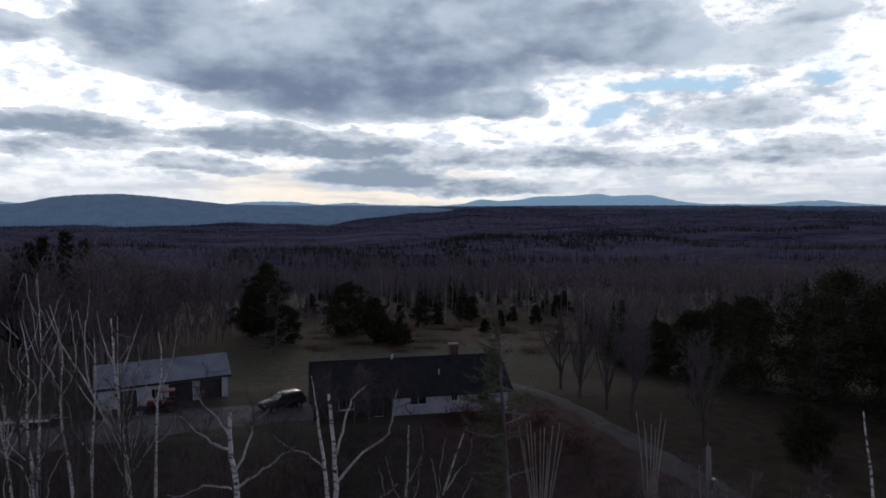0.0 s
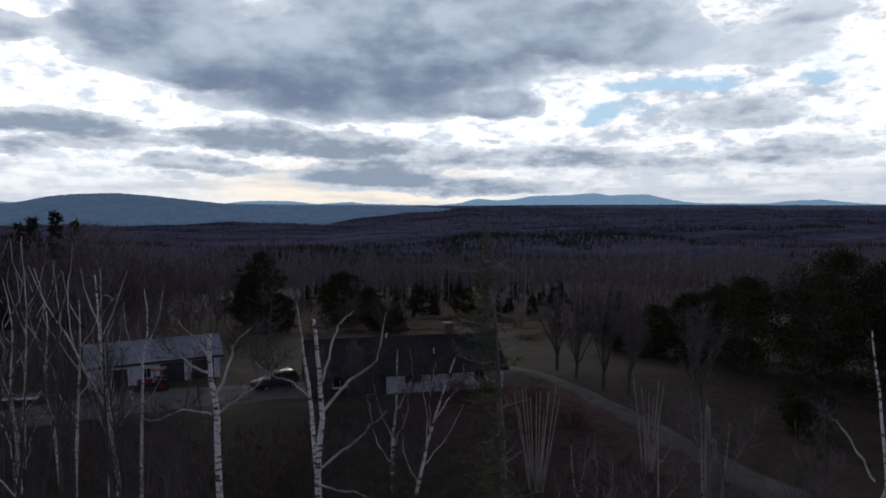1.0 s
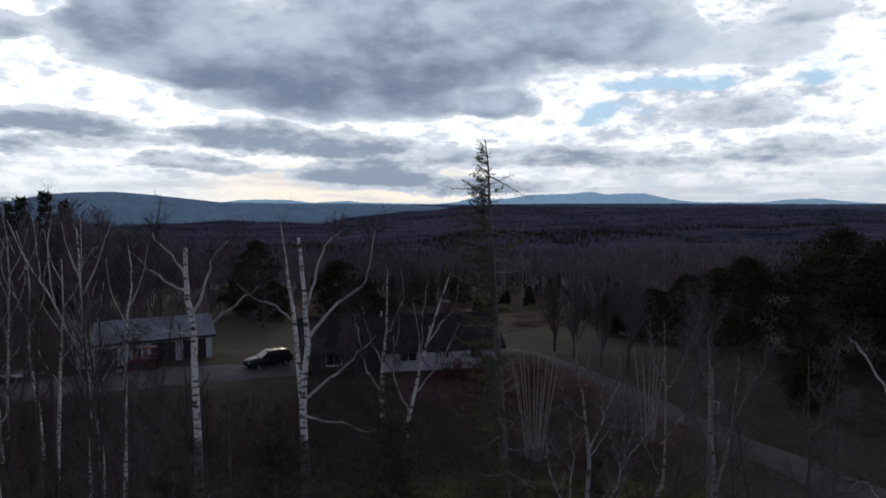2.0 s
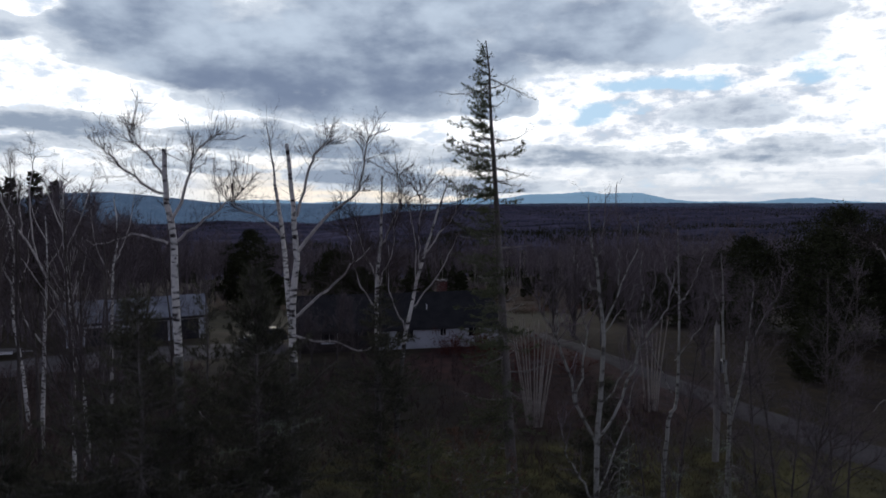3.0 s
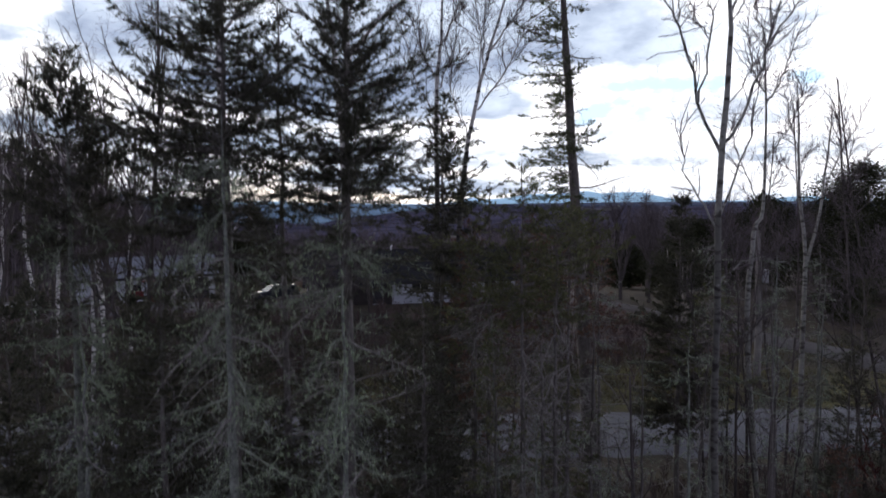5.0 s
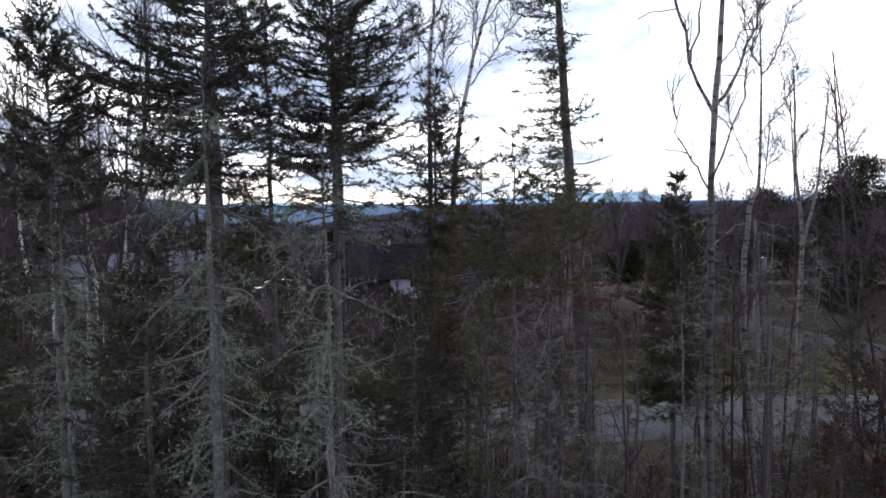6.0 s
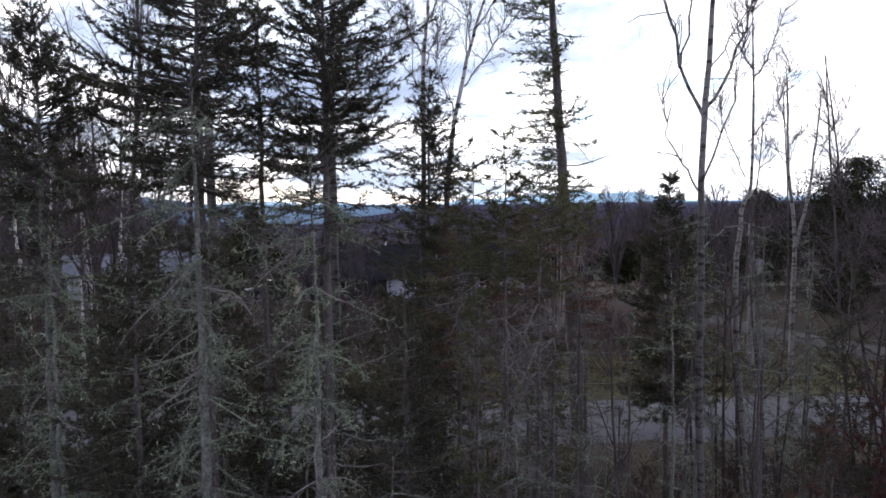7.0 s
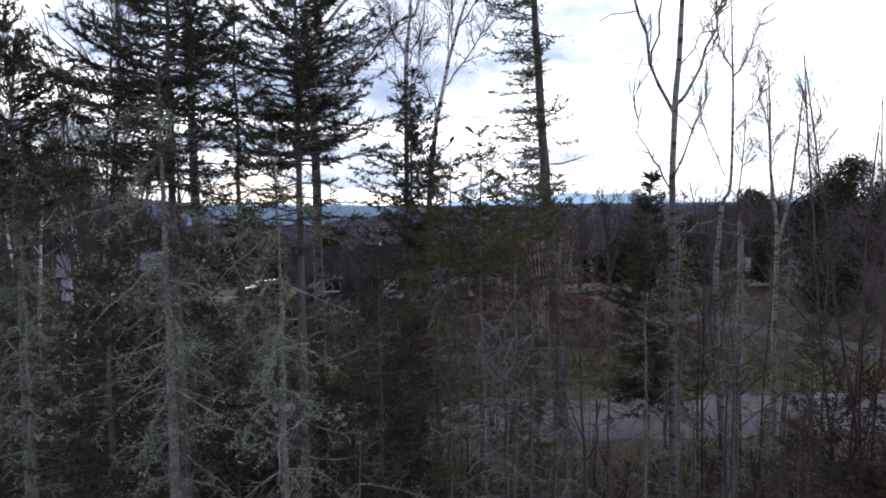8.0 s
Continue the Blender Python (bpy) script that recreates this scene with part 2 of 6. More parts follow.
M = dict(
    birch=birch_bark("birch bark", (0.82, 0.79, 0.74), (0.04, 0.034, 0.032)),
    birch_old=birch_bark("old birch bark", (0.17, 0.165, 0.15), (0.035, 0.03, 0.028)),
    aspen=birch_bark("aspen bark", (0.36, 0.355, 0.32), (0.06, 0.055, 0.045)),
    birch_twig=material("birch twig", (0.04, 0.03, 0.03), (0.11, 0.085, 0.082), vary=0.3, bump=0),
    hardwood=material("grey bark", (0.042, 0.036, 0.035), (0.13, 0.112, 0.102), 2, 22, bump=0.5, stretch=(1, 1, 0.3)),
    birch_limb=material("birch limb", (0.34, 0.31, 0.29), (0.74, 0.70, 0.66), 3, 20, bump=0.2),
    # blue haze and broad sunlit patches are painted into this colour
    twig_hazed=material("haze-tinted far bare wood", (0.055, 0.056, 0.082), (0.26, 0.225, 0.29), 0.010, 0.2, vary=0.35, bump=0),
    twig=material("bare twig", (0.094, 0.076, 0.082), (0.205, 0.172, 0.182), vary=0.3, bump=0),
    stem=material("pale stem", (0.20, 0.17, 0.15), (0.42, 0.38, 0.34), 2, 18, bump=0.2),
    spruce_bark=material("spruce bark", (0.075, 0.065, 0.058), (0.22, 0.20, 0.185), 3, 35, bump=0.7, stretch=(1, 1, 0.5)),
    grey_bark=material("lichen-grey bark", (0.085, 0.088, 0.080), (0.30, 0.315, 0.27), 7, 34, bump=0.6),
    needles=material("spruce needles", (0.045, 0.048, 0.034), (0.128, 0.128, 0.090), 1.2, 9, 0.8, vary=0.45, bump=0),
    needles_bright=material("fir needles", (0.075, 0.083, 0.042), (0.19, 0.195, 0.095), 1.2, 9, 0.8, vary=0.4, bump=0),
    needles_lichen=material("lichen-hung needles", (0.06, 0.075, 0.040), (0.17, 0.185, 0.11), 1.2, 9, 0.85, vary=0.4, bump=0),
    needles_pine=material("pine needles", (0.024, 0.028, 0.016), (0.070, 0.074, 0.040), 0.6, 6, 1.0, vary=0.3, bump=0, gloss=0.0),
    needles_dead=material("dry needles", (0.10, 0.060, 0.045), (0.22, 0.135, 0.095), 1.2, 9, vary=0.4, bump=0),
    lichen=material("beard lichen", (0.175, 0.235, 0.145), (0.47, 0.56, 0.37), 1.5, 12, 0.95, vary=0.35, bump=0),
    lichen_wood=material("lichen-coated branch", (0.062, 0.066, 0.054), (0.36, 0.39, 0.31), 6, 40, 0.95, bump=0.4),
    deadwood=material("dead branch", (0.11, 0.10, 0.094), (0.37, 0.345, 0.32), 3, 25, bump=0.3),
    brush=material("brush twig", (0.05, 0.034, 0.033), (0.14, 0.10, 0.092), 0.15, 3, vary=0.4, bump=0),
    red_twig=material("red-brown leaves", (0.06, 0.018, 0.016), (0.14, 0.05, 0.035), 2, 12, vary=0.4, bump=0),
    asphalt=material("asphalt", (0.10, 0.105, 0.115), (0.19, 0.195, 0.21), 0.8, 40, 0.9, bump=0.3),
    gravel=material("gravel", (0.052, 0.047, 0.047), (0.108, 0.10, 0.10), 0.7, 25, 0.95, bump=0.5),
    yard_gravel=material("pale yard gravel", (0.085, 0.078, 0.08), (0.17, 0.16, 0.16), 0.7, 25, 0.95, bump=0.5),
    metal_roof=material("ribbed metal roof", (0.24, 0.26, 0.29), (0.42, 0.45, 0.49), 0.6, 10, 0.5, metal=0.2, bump=0.05),
    shingle=material("asphalt shingle", (0.012, 0.013, 0.015), (0.035, 0.036, 0.040), 1.0, 30, 0.85, bump=0.3, vary=0.2),
    siding_dark=material("dark siding", (0.022, 0.018, 0.017), (0.05, 0.042, 0.038), 0.7, 14, 0.8, bump=0.1),
    siding=material("pale siding", (0.36, 0.38, 0.42), (0.55, 0.57, 0.61), 0.7, 14, 0.7, bump=0.1),
    trim=material("white trim", (0.55, 0.55, 0.55), (0.75, 0.75, 0.75), 1, 20, 0.6, bump=0.05),
    door=material("dark door", (0.018, 0.018, 0.02), (0.045, 0.045, 0.05), 1, 20, 0.6, bump=0.1),
    brick=material("red brick", (0.08, 0.026, 0.024), (0.16, 0.055, 0.045), 3, 30, 0.9, bump=0.4, vary=0.2),
    mortar=material("mortar", (0.2, 0.19, 0.18), (0.32, 0.31, 0.29), 4, 40, 0.95),
    paint_car=material("dark blue-grey car paint", (0.012, 0.014, 0.018), (0.02, 0.023, 0.03), 1, 60, 0.32, gloss=0.4, bump=0),
    rubber=material("rubber", (0.012, 0.012, 0.012), (0.03, 0.03, 0.03), 5, 40, 0.85),
    steel=material("dull steel", (0.25, 0.25, 0.26), (0.45, 0.45, 0.46), 3, 40, 0.4, metal=0.8, bump=0.05),
    tractor_red=material("faded red paint", (0.10, 0.012, 0.012), (0.18, 0.026, 0.024), 2, 30, 0.5, bump=0.05),
    lamp_red=material("red lens", (0.25, 0.01, 0.01), (0.35, 0.02, 0.02), 2, 30, 0.2, bump=0),
    lamp_clear=material("clear lens", (0.5, 0.5, 0.5), (0.7, 0.7, 0.7), 2, 30, 0.15, bump=0),
    pole_wood=material("weathered pole", (0.14, 0.13, 0.118), (0.30, 0.28, 0.255), 1.5, 25, 0.9, bump=0.5, stretch=(1, 1, 0.1)),
    grass_dry=material("dry grass", (0.04, 0.028, 0.018), (0.12, 0.085, 0.05), 0.6, 8, 0.95, vary=0.4, bump=0),
    grass_green=material("short grass", (0.046, 0.042, 0.014), (0.130, 0.118, 0.042), 0.4, 8, 0.95, vary=0.4, bump=0),
    wood_grey=material("grey planks", (0.10, 0.095, 0.09), (0.22, 0.21, 0.2), 2, 20, 0.9, bump=0.3),
)


def glass():
    m = bpy.data.materials.new("window glass")
    m.use_nodes = True
    b = m.node_tree.nodes["Principled BSDF"]
    b.inputs["Base Color"].default_value = (0.015, 0.018, 0.022, 1)
    b.inputs["Roughness"].default_value = 0.06
    b.inputs["Specular IOR Level"].default_value = 0.6
    return m


M["glass"] = glass()


def let_light_through(m, share):
    """Thin needles and tufts pass some of the light that falls on their far side."""
    nt = m.node_tree
    b = nt.nodes["Principled BSDF"]
    out = [n for n in nt.nodes if n.bl_idname == "ShaderNodeOutputMaterial"][0]
    t = nt.nodes.new("ShaderNodeBsdfTranslucent")
    nt.links.new(b.inputs["Base Color"].links[0].from_socket, t.inputs["Color"])
    mx = nt.nodes.new("ShaderNodeMixShader")
    mx.inputs[0].default_value = share
    nt.links.new(b.outputs[0], mx.inputs[1])
    nt.links.new(t.outputs[0], mx.inputs[2])
    nt.links.new(mx.outputs[0], out.inputs["Surface"])


for kind in ("needles", "needles_bright", "needles_lichen", "needles_dead", "lichen"):
    let_light_through(M[kind], 0.4)


def ground_material():
    """Mown lawn near the buildings, rough grass and leaf litter by the road, dry field and wooded floor beyond."""
    m = material("ground cover", (0.03, 0.026, 0.016), (0.085, 0.07, 0.042), 0.35, 5.0, 0.97, bump=0.6)
    nt = m.node_tree
    b = nt.nodes["Principled BSDF"]
    colour = b.inputs["Base Color"].links[0].from_socket
    co = nt.nodes.new("ShaderNodeTexCoord")
    sep = nt.nodes.new("ShaderNodeSeparateXYZ")
    nt.links.new(co.outputs["Object"], sep.inputs[0])
    n = nt.nodes.new("ShaderNodeTexNoise")
    n.inputs["Scale"].default_value, n.inputs["Detail"].default_value = 0.06, 6
    nt.links.new(co.outputs["Object"], n.inputs["Vector"])

    def calc(op, a, b2, clamp=False):
        k = nt.nodes.new("ShaderNodeMath")
        k.operation, k.use_clamp = op, clamp
        for i, v in enumerate((a, b2)):
            if isinstance(v, (int, float)):
                k.inputs[i].default_value = v
            else:
                nt.links.new(v, k.inputs[i])
        return k.outputs[0]

    def patch(cx, cy, rx, ry):
        dx = calc("DIVIDE", calc("SUBTRACT", sep.outputs[0], cx), rx)
        dy = calc("DIVIDE", calc("SUBTRACT", sep.outputs[1], cy), ry)
        d = calc("ADD", calc("ADD", calc("MULTIPLY", dx, dx), calc("MULTIPLY", dy, dy)), calc("MULTIPLY", calc("SUBTRACT", n.outputs["Fac"], 0.5), 1.6))
        k = nt.nodes.new("ShaderNodeMapRange")
        k.interpolation_type = "SMOOTHSTEP"
        nt.links.new(d, k.inputs["Value"])
        k.inputs["From Min"].default_value, k.inputs["From Max"].default_value = 1.25, 0.6
        return k.outputs[0]

    def lay(f, tint):
        nonlocal colour
        k = nt.nodes.new("ShaderNodeMix")
        k.data_type = "RGBA"
        nt.links.new(f, k.inputs[0])
        nt.links.new(colour, k.inputs[6])
        r = nt.nodes.new("ShaderNodeValToRGB")
        r.color_ramp.elements[0].color, r.color_ramp.elements[1].color = (*[c * 0.4 for c in tint], 1), (*[c * 1.6 for c in tint], 1)
        r.color_ramp.elements[0].position, r.color_ramp.elements[1].position = 0.35, 0.65
        f2 = nt.nodes.new("ShaderNodeTexNoise")
        f2.inputs["Scale"].default_value, f2.inputs["Detail"].default_value = 0.9, 8
        nt.links.new(co.outputs["Object"], f2.inputs["Vector"])
        nt.links.new(f2.outputs["Fac"], r.inputs[0])
        nt.links.new(r.outputs[0], k.inputs[7])
        colour = k.outputs[2]

    lay(patch(0, 150, 75, 60), (0.056, 0.031, 0.017))     # dry field
    lay(patch(-9, 106, 18, 7), (0.040, 0.055, 0.016))   # greener grass
    lay(patch(-18, 96, 42, 24), (0.030, 0.026, 0.009))  # lawn behind the buildings
    lay(patch(24, 62, 22, 30), (0.026, 0.017, 0.007))    # lawn by the drive
    lay(patch(-12, 44, 30, 10), (0.021, 0.017, 0.011))     # rough grass before the house
    lay(patch(6, 30, 14, 4), (0.080, 0.074, 0.026))      # verge
    lay(patch(4, 54, 9, 9), (0.055, 0.022, 0.02))       # red-brown shrubs
    lay(patch(9, 45, 10, 10), (0.038, 0.018, 0.017))     # bramble beside the drive
    lay(patch(0, 10, 30, 9), (0.052, 0.037, 0.027))      # leaf litter
    nt.links.new(colour, b.inputs["Base Color"])
    return m


M["ground"] = ground_material()


def hill_material(name, dark, light, scale):
    return material(name, dark, light, scale, scale * 6, 1.0, gloss=0.0, bump=0)


# the blue cast is distance haze mixed into the base colour
M["woods"] = material("wooded plain with haze tint", (0.026, 0.031, 0.054), (0.15, 0.14, 0.20), 0.008, 0.06, 1.0, gloss=0.0, bump=0, stretch=(0.35, 1, 1))


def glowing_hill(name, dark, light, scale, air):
    """A hill so far off that lit air shows, painted as bluish colour and emission."""
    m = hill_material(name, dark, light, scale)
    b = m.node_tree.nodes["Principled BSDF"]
    # haze given off by the hill's own surface
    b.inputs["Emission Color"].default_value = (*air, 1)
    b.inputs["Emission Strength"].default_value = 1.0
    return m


M["hill_near"] = glowing_hill("wooded hill with painted haze", (0.045, 0.055, 0.078), (0.11, 0.12, 0.145), 0.012, (0.040, 0.068, 0.112))
M["hill_far"] = glowing_hill("distant hill with painted haze", (0.13, 0.20, 0.28), (0.17, 0.245, 0.33), 0.002, (0.125, 0.205, 0.285))
M["plateau"] = glowing_hill("far wooded plateau with painted haze", (0.035, 0.042, 0.066), (0.10, 0.105, 0.14), 0.02, (0.012, 0.017, 0.030))

# ---- mesh tools ----
rng = np.random.default_rng(11)
GROUND_Y = [-300, -60, 0, 10, 20, 36, 56, 68, 80, 120, 200, 300, 600, 900, 1500, 2200, 3000, 4000, 4900]
GROUND_Z = [14, 4, 1.6, 1.1, 0.7, 0.7, 0.2, -0.2, -1.8, -6, -14, -23, -45, -56, -60, -52, -30, -4, 8]


def rise(x, y):
    """Height of the ground sheet."""
    x, y = np.asarray(x, float), np.asarray(y, float)
    z = np.interp(y, GROUND_Y, GROUND_Z)
    far = np.clip((np.hypot(x, y - 60) - 90) / 400, 0, 1)
    z = z + far * (6 * np.sin(x * 0.006 + y * 0.004 + 1) + 5 * np.sin(y * 0.011 - x * 0.005) + 3 * np.sin(x * 0.019))
    left = np.clip((-x / np.maximum(np.abs(y), 1) + 0.02) / 0.22, 0, 1)
    z = z - left * np.clip(y - 900, 0, None) * 0.027
    return z


class Geo:
    """Collects tubes, spikes and blades and links them as one mesh."""

    def __init__(self):
        self.v, self.f3, self.f4, self.n = [], [], [], 0

    def add(self, verts, tris=None, quads=None):
        if tris is not None:
            self.f3.append(np.asarray(tris) + self.n)
        if quads is not None:
            self.f4.append(np.asarray(quads) + self.n)
        self.v.append(np.asarray(verts, float))
        self.n += len(verts)

    def tube(self, pts, rad, sides=6, cap=True):
        pts, rad = np.asarray(pts, float), np.asarray(rad, float)
        t = np.gradient(pts, axis=0)
        t /= np.linalg.norm(t, axis=1, keepdims=True) + 1e-9
        ref = np.array([0.0, 0, 1]) if abs(t[:, 2]).mean() < 0.8 else np.array([1.0, 0, 0])
        u = np.cross(t, ref)
        u /= np.linalg.norm(u, axis=1, keepdims=True) + 1e-9
        w = np.cross(t, u)
        a = np.arange(sides) * 2 * np.pi / sides
        ring = pts[:, None] + rad[:, None, None] * (np.cos(a)[None, :, None] * u[:, None] + np.sin(a)[None, :, None] * w[:, None])
        k = len(pts)
        i, j = np.meshgrid(np.arange(k - 1), np.arange(sides), indexing="ij")
        q = np.stack([i * sides + j, i * sides + (j + 1) % sides, (i + 1) * sides + (j + 1) % sides, (i + 1) * sides + j], -1).reshape(-1, 4)
        verts, tris = ring.reshape(-1, 3), None
        if cap:
            verts = np.vstack([verts, pts[-1]])
            top = (k - 1) * sides
            tris = [(top + s, top + (s + 1) % sides, k * sides) for s in range(sides)]
        self.add(verts, tris, q)

    def spikes(self, a, b, r):
        """Thin three-sided cones from a to b."""
        a, b = np.atleast_2d(a).astype(float), np.atleast_2d(b).astype(float)
        n = len(a)
        if not n:
            return
        r = np.broadcast_to(np.asarray(r, float), (n,))
        d = b - a
        d /= np.linalg.norm(d, axis=1, keepdims=True) + 1e-9
        u = np.cross(d, rng.normal(size=(n, 3)))
        u /= np.linalg.norm(u, axis=1, keepdims=True) + 1e-9
        w = np.cross(d, u)
        ring = [a + r[:, None] * (math.cos(c) * u + math.sin(c) * w) for c in (0, 2.0944, 4.1888)]
        v = np.stack(ring + [b], 1).reshape(-1, 3)
        k = np.arange(n)[:, None] * 4
        self.add(v, np.concatenate([k + [0, 1, 3], k + [1, 2, 3], k + [2, 0, 3]]))

    def blades(self, a, b, w):
        """Flat tapering slivers from a to b, turned at random."""
        a, b = np.atleast_2d(a).astype(float), np.atleast_2d(b).astype(float)
        n = len(a)
        if not n:
            return
        w = np.broadcast_to(np.asarray(w, float), (n,))
        u = np.cross(b - a, rng.normal(size=(n, 3)))
        u /= np.linalg.norm(u, axis=1, keepdims=True) + 1e-9
        u *= w[:, None] / 2
        v = np.stack([a - u, a + u, b], 1).reshape(-1, 3)
        self.add(v, np.arange(n)[:, None] * 3 + [0, 1, 2])

    def merge(self, other, place=None):
        v = np.concatenate(other.v)
        if place is not None:
            v = place(v)
        base = self.n
        self.v.append(v)
        self.f3 += [f + base for f in other.f3]
        self.f4 += [f + base for f in other.f4]
        self.n += len(v)

    def mesh(self, name, mat, smooth=False):
        me = bpy.data.meshes.new(name)
        v = np.concatenate(self.v) if self.v else np.zeros((0, 3))
        f3 = np.concatenate(self.f3) if self.f3 else np.zeros((0, 3), int)
        f4 = np.concatenate(self.f4) if self.f4 else np.zeros((0, 4), int)
        me.vertices.add(len(v))
        me.vertices.foreach_set("co", v.astype(np.float32).ravel())
        loops = np.concatenate([f3.ravel(), f4.ravel()]).astype(np.int32)
        me.loops.add(len(loops))
        me.loops.foreach_set("vertex_index", loops)
        me.polygons.add(len(f3) + len(f4))
        starts = np.concatenate([np.arange(len(f3)) * 3, len(f3) * 3 + np.arange(len(f4)) * 4]).astype(np.int32)
        me.polygons.foreach_set("loop_start", starts)
        if smooth:
            me.polygons.foreach_set("use_smooth", np.ones(len(f3) + len(f4), bool))
        me.materials.append(mat)
        me.update(calc_edges=True)
        return me

    def link(self, name, mat, parent=None, label="", smooth=False, kind=""):
        ob = new(name, self.mesh(name, mat, smooth))
        if parent:
            ob.parent = parent
        return tagged(ob, label, kind=kind)


def thing(name, label, category, at=(0, 0, 0), turn=0.0, group="", kind=""):
    ob = new(name)
    ob.empty_display_size = 0.3
    ob.location, ob.rotation_euler = at, (0, 0, turn)
    return tagged(ob, label, category, group, kind)


def part(name, bm, mat, parent, label=""):
    me = bpy.data.meshes.new(name)
    bm.to_mesh(me)
    bm.free()
    me.materials.append(mat)
    ob = new(name, me)
    ob.parent = parent
    return tagged(ob, label)


def box(bm, x0, x1, y0, y1, z0, z1):
    v = [bm.verts.new((x, y, z)) for z in (z0, z1) for y in (y0, y1) for x in (x0, x1)]
    for f in ((0, 2, 3, 1), (4, 5, 7, 6), (0, 1, 5, 4), (2, 6, 7, 3), (0, 4, 6, 2), (1, 3, 7, 5)):
        bm.faces.new([v[i] for i in f])
    return v


def boxes(*dims, bevel=0.0):
    bm = bmesh.new()
    for d in dims:
        box(bm, *d)
    if bevel:
        bmesh.ops.bevel(bm, geom=bm.edges[:], offset=bevel, segments=2, affect="EDGES")
    return bm


def prism(outline, x0, x1, bevel=0.0):
    """A y-z outline drawn out along x."""
    bm = bmesh.new()
    a = [bm.verts.new((x0, y, z)) for y, z in outline]
    b = [bm.verts.new((x1, y, z)) for y, z in outline]
    bm.faces.new(a[::-1])
    bm.faces.new(b)
    for i in range(len(a)):
        j = (i + 1) % len(a)
        bm.faces.new((a[i], a[j], b[j], b[i]))
    if bevel:
        bmesh.ops.bevel(bm, geom=bm.edges[:], offset=bevel, segments=2, affect="EDGES")
    bmesh.ops.recalc_face_normals(bm, faces=bm.faces)
    return bm


def disc(radius, width, sides=20, hole=0.0):
    """A wheel-like solid whose axle lies along y."""
    bm = bmesh.new()
    rings = []
    for y in (-width / 2, width / 2):
        rings.append([bm.verts.new((radius * math.cos(2 * math.pi * i / sides), y, radius * math.sin(2 * math.pi * i / sides))) for i in range(sides)])
    for i in range(sides):
        j = (i + 1) % sides
        bm.faces.new((rings[0][i], rings[0][j], rings[1][j], rings[1][i]))
    for r in rings:
        bm.faces.new(r)
    bmesh.ops.recalc_face_normals(bm, faces=bm.faces)
    bmesh.ops.bevel(bm, geom=[e for e in bm.edges if len(e.link_faces) == 2 and any(len(f.verts) > 4 for f in e.link_faces)], offset=min(width, radius) * 0.15, segments=2, affect="EDGES")
    return bm


# ---- trees ----
def wander(p, d, length, steps, bend, lift=0.0):
    """A limb's line from p along d."""
    pts = [np.asarray(p, float)]
    d = np.asarray(d, float) / np.linalg.norm(d)
    for _ in range(steps):
        d = d + rng.normal(scale=bend, size=3) + np.array([0, 0, lift])
        d /= np.linalg.norm(d)
        pts.append(pts[-1] + d * length / steps)
    return np.array(pts)


def along(pts, f):
    k = f * (len(pts) - 1)
    i = np.minimum(k.astype(int), len(pts) - 2)
    w = (k - i)[:, None]
    return pts[i] * (1 - w) + pts[i + 1] * w, pts[i + 1] - pts[i]


def side_ways(t, angle, spread=0.3):
    """Directions that leave t at about that angle."""
    t = t / (np.linalg.norm(t, axis=1, keepdims=True) + 1e-9)
    u = np.cross(t, rng.normal(size=t.shape))
    u /= np.linalg.norm(u, axis=1, keepdims=True) + 1e-9
    a = angle + rng.normal(scale=spread, size=len(t)) * angle
    return t * np.cos(a)[:, None] + u * np.sin(a)[:, None]


def twiggery(twigs, pts, count, length, r, lift=0.15, fork=3, flat=True):
    """Fine twigs on a limb, each with smaller ones."""
    f = rng.uniform(0.15, 1.0, count)
    p, t = along(pts, f)
    d = side_ways(t, 0.8) + np.array([0, 0, lift])
    ln = length * rng.uniform(0.4, 1.1, count)[:, None]
    mid = p + d * ln * 0.55 + rng.normal(scale=0.04, size=p.shape) * ln
    end = mid + (d + rng.normal(scale=0.25, size=d.shape) + [0, 0, lift]) * ln * 0.5
    lay = twigs.blades if flat else twigs.spikes
    wide = 2 if flat else 1
    lay(p, mid + (mid - p) * 0.35, r * wide)
    lay(mid - (end - mid) * 0.1, end, r * 0.7 * wide)
    for _ in range(fork):
        g = rng.uniform(0.2, 0.95, count)[:, None]
        q = p + (end - p) * g
        e = q + (side_ways(end - p, 0.75) + np.array([0, 0, lift * 0.7])) * ln * rng.uniform(0.2, 0.5, (count, 1))
        lay(q, e, r * 0.5 * wide)


def bare_limb(wood, twigs, p, d, length, r, level, lift=0.05, bend=0.12, kids=4, density=9.0, twig_len=0.7, twig_r=0.006, angle=0.75):
    pts = wander(p, d, length, max(3, int(length / 0.45)), bend, lift)
    rad = np.linspace(r, max(r * 0.25, 0.006), len(pts))
    wood.tube(pts, rad, 6 if r > 0.04 else 4)
    twiggery(twigs, pts, max(2, int(length * density)), twig_len * min(1, 0.4 + length * 0.3), twig_r, lift)
    if level > 0:
        f = np.sort(rng.uniform(0.25, 0.95, kids))
        q, t = along(pts, f)
        ways = side_ways(t, angle)
        for i in range(kids):
            bare_limb(wood, twigs, q[i], ways[i] + np.array([0, 0, 0.15]), length * rng.uniform(0.35, 0.6) * (1.15 - 0.5 * f[i]), r * 0.55 * (1.1 - 0.5 * f[i]), level - 1, lift, bend, kids, density, twig_len, twig_r, angle)
    return pts


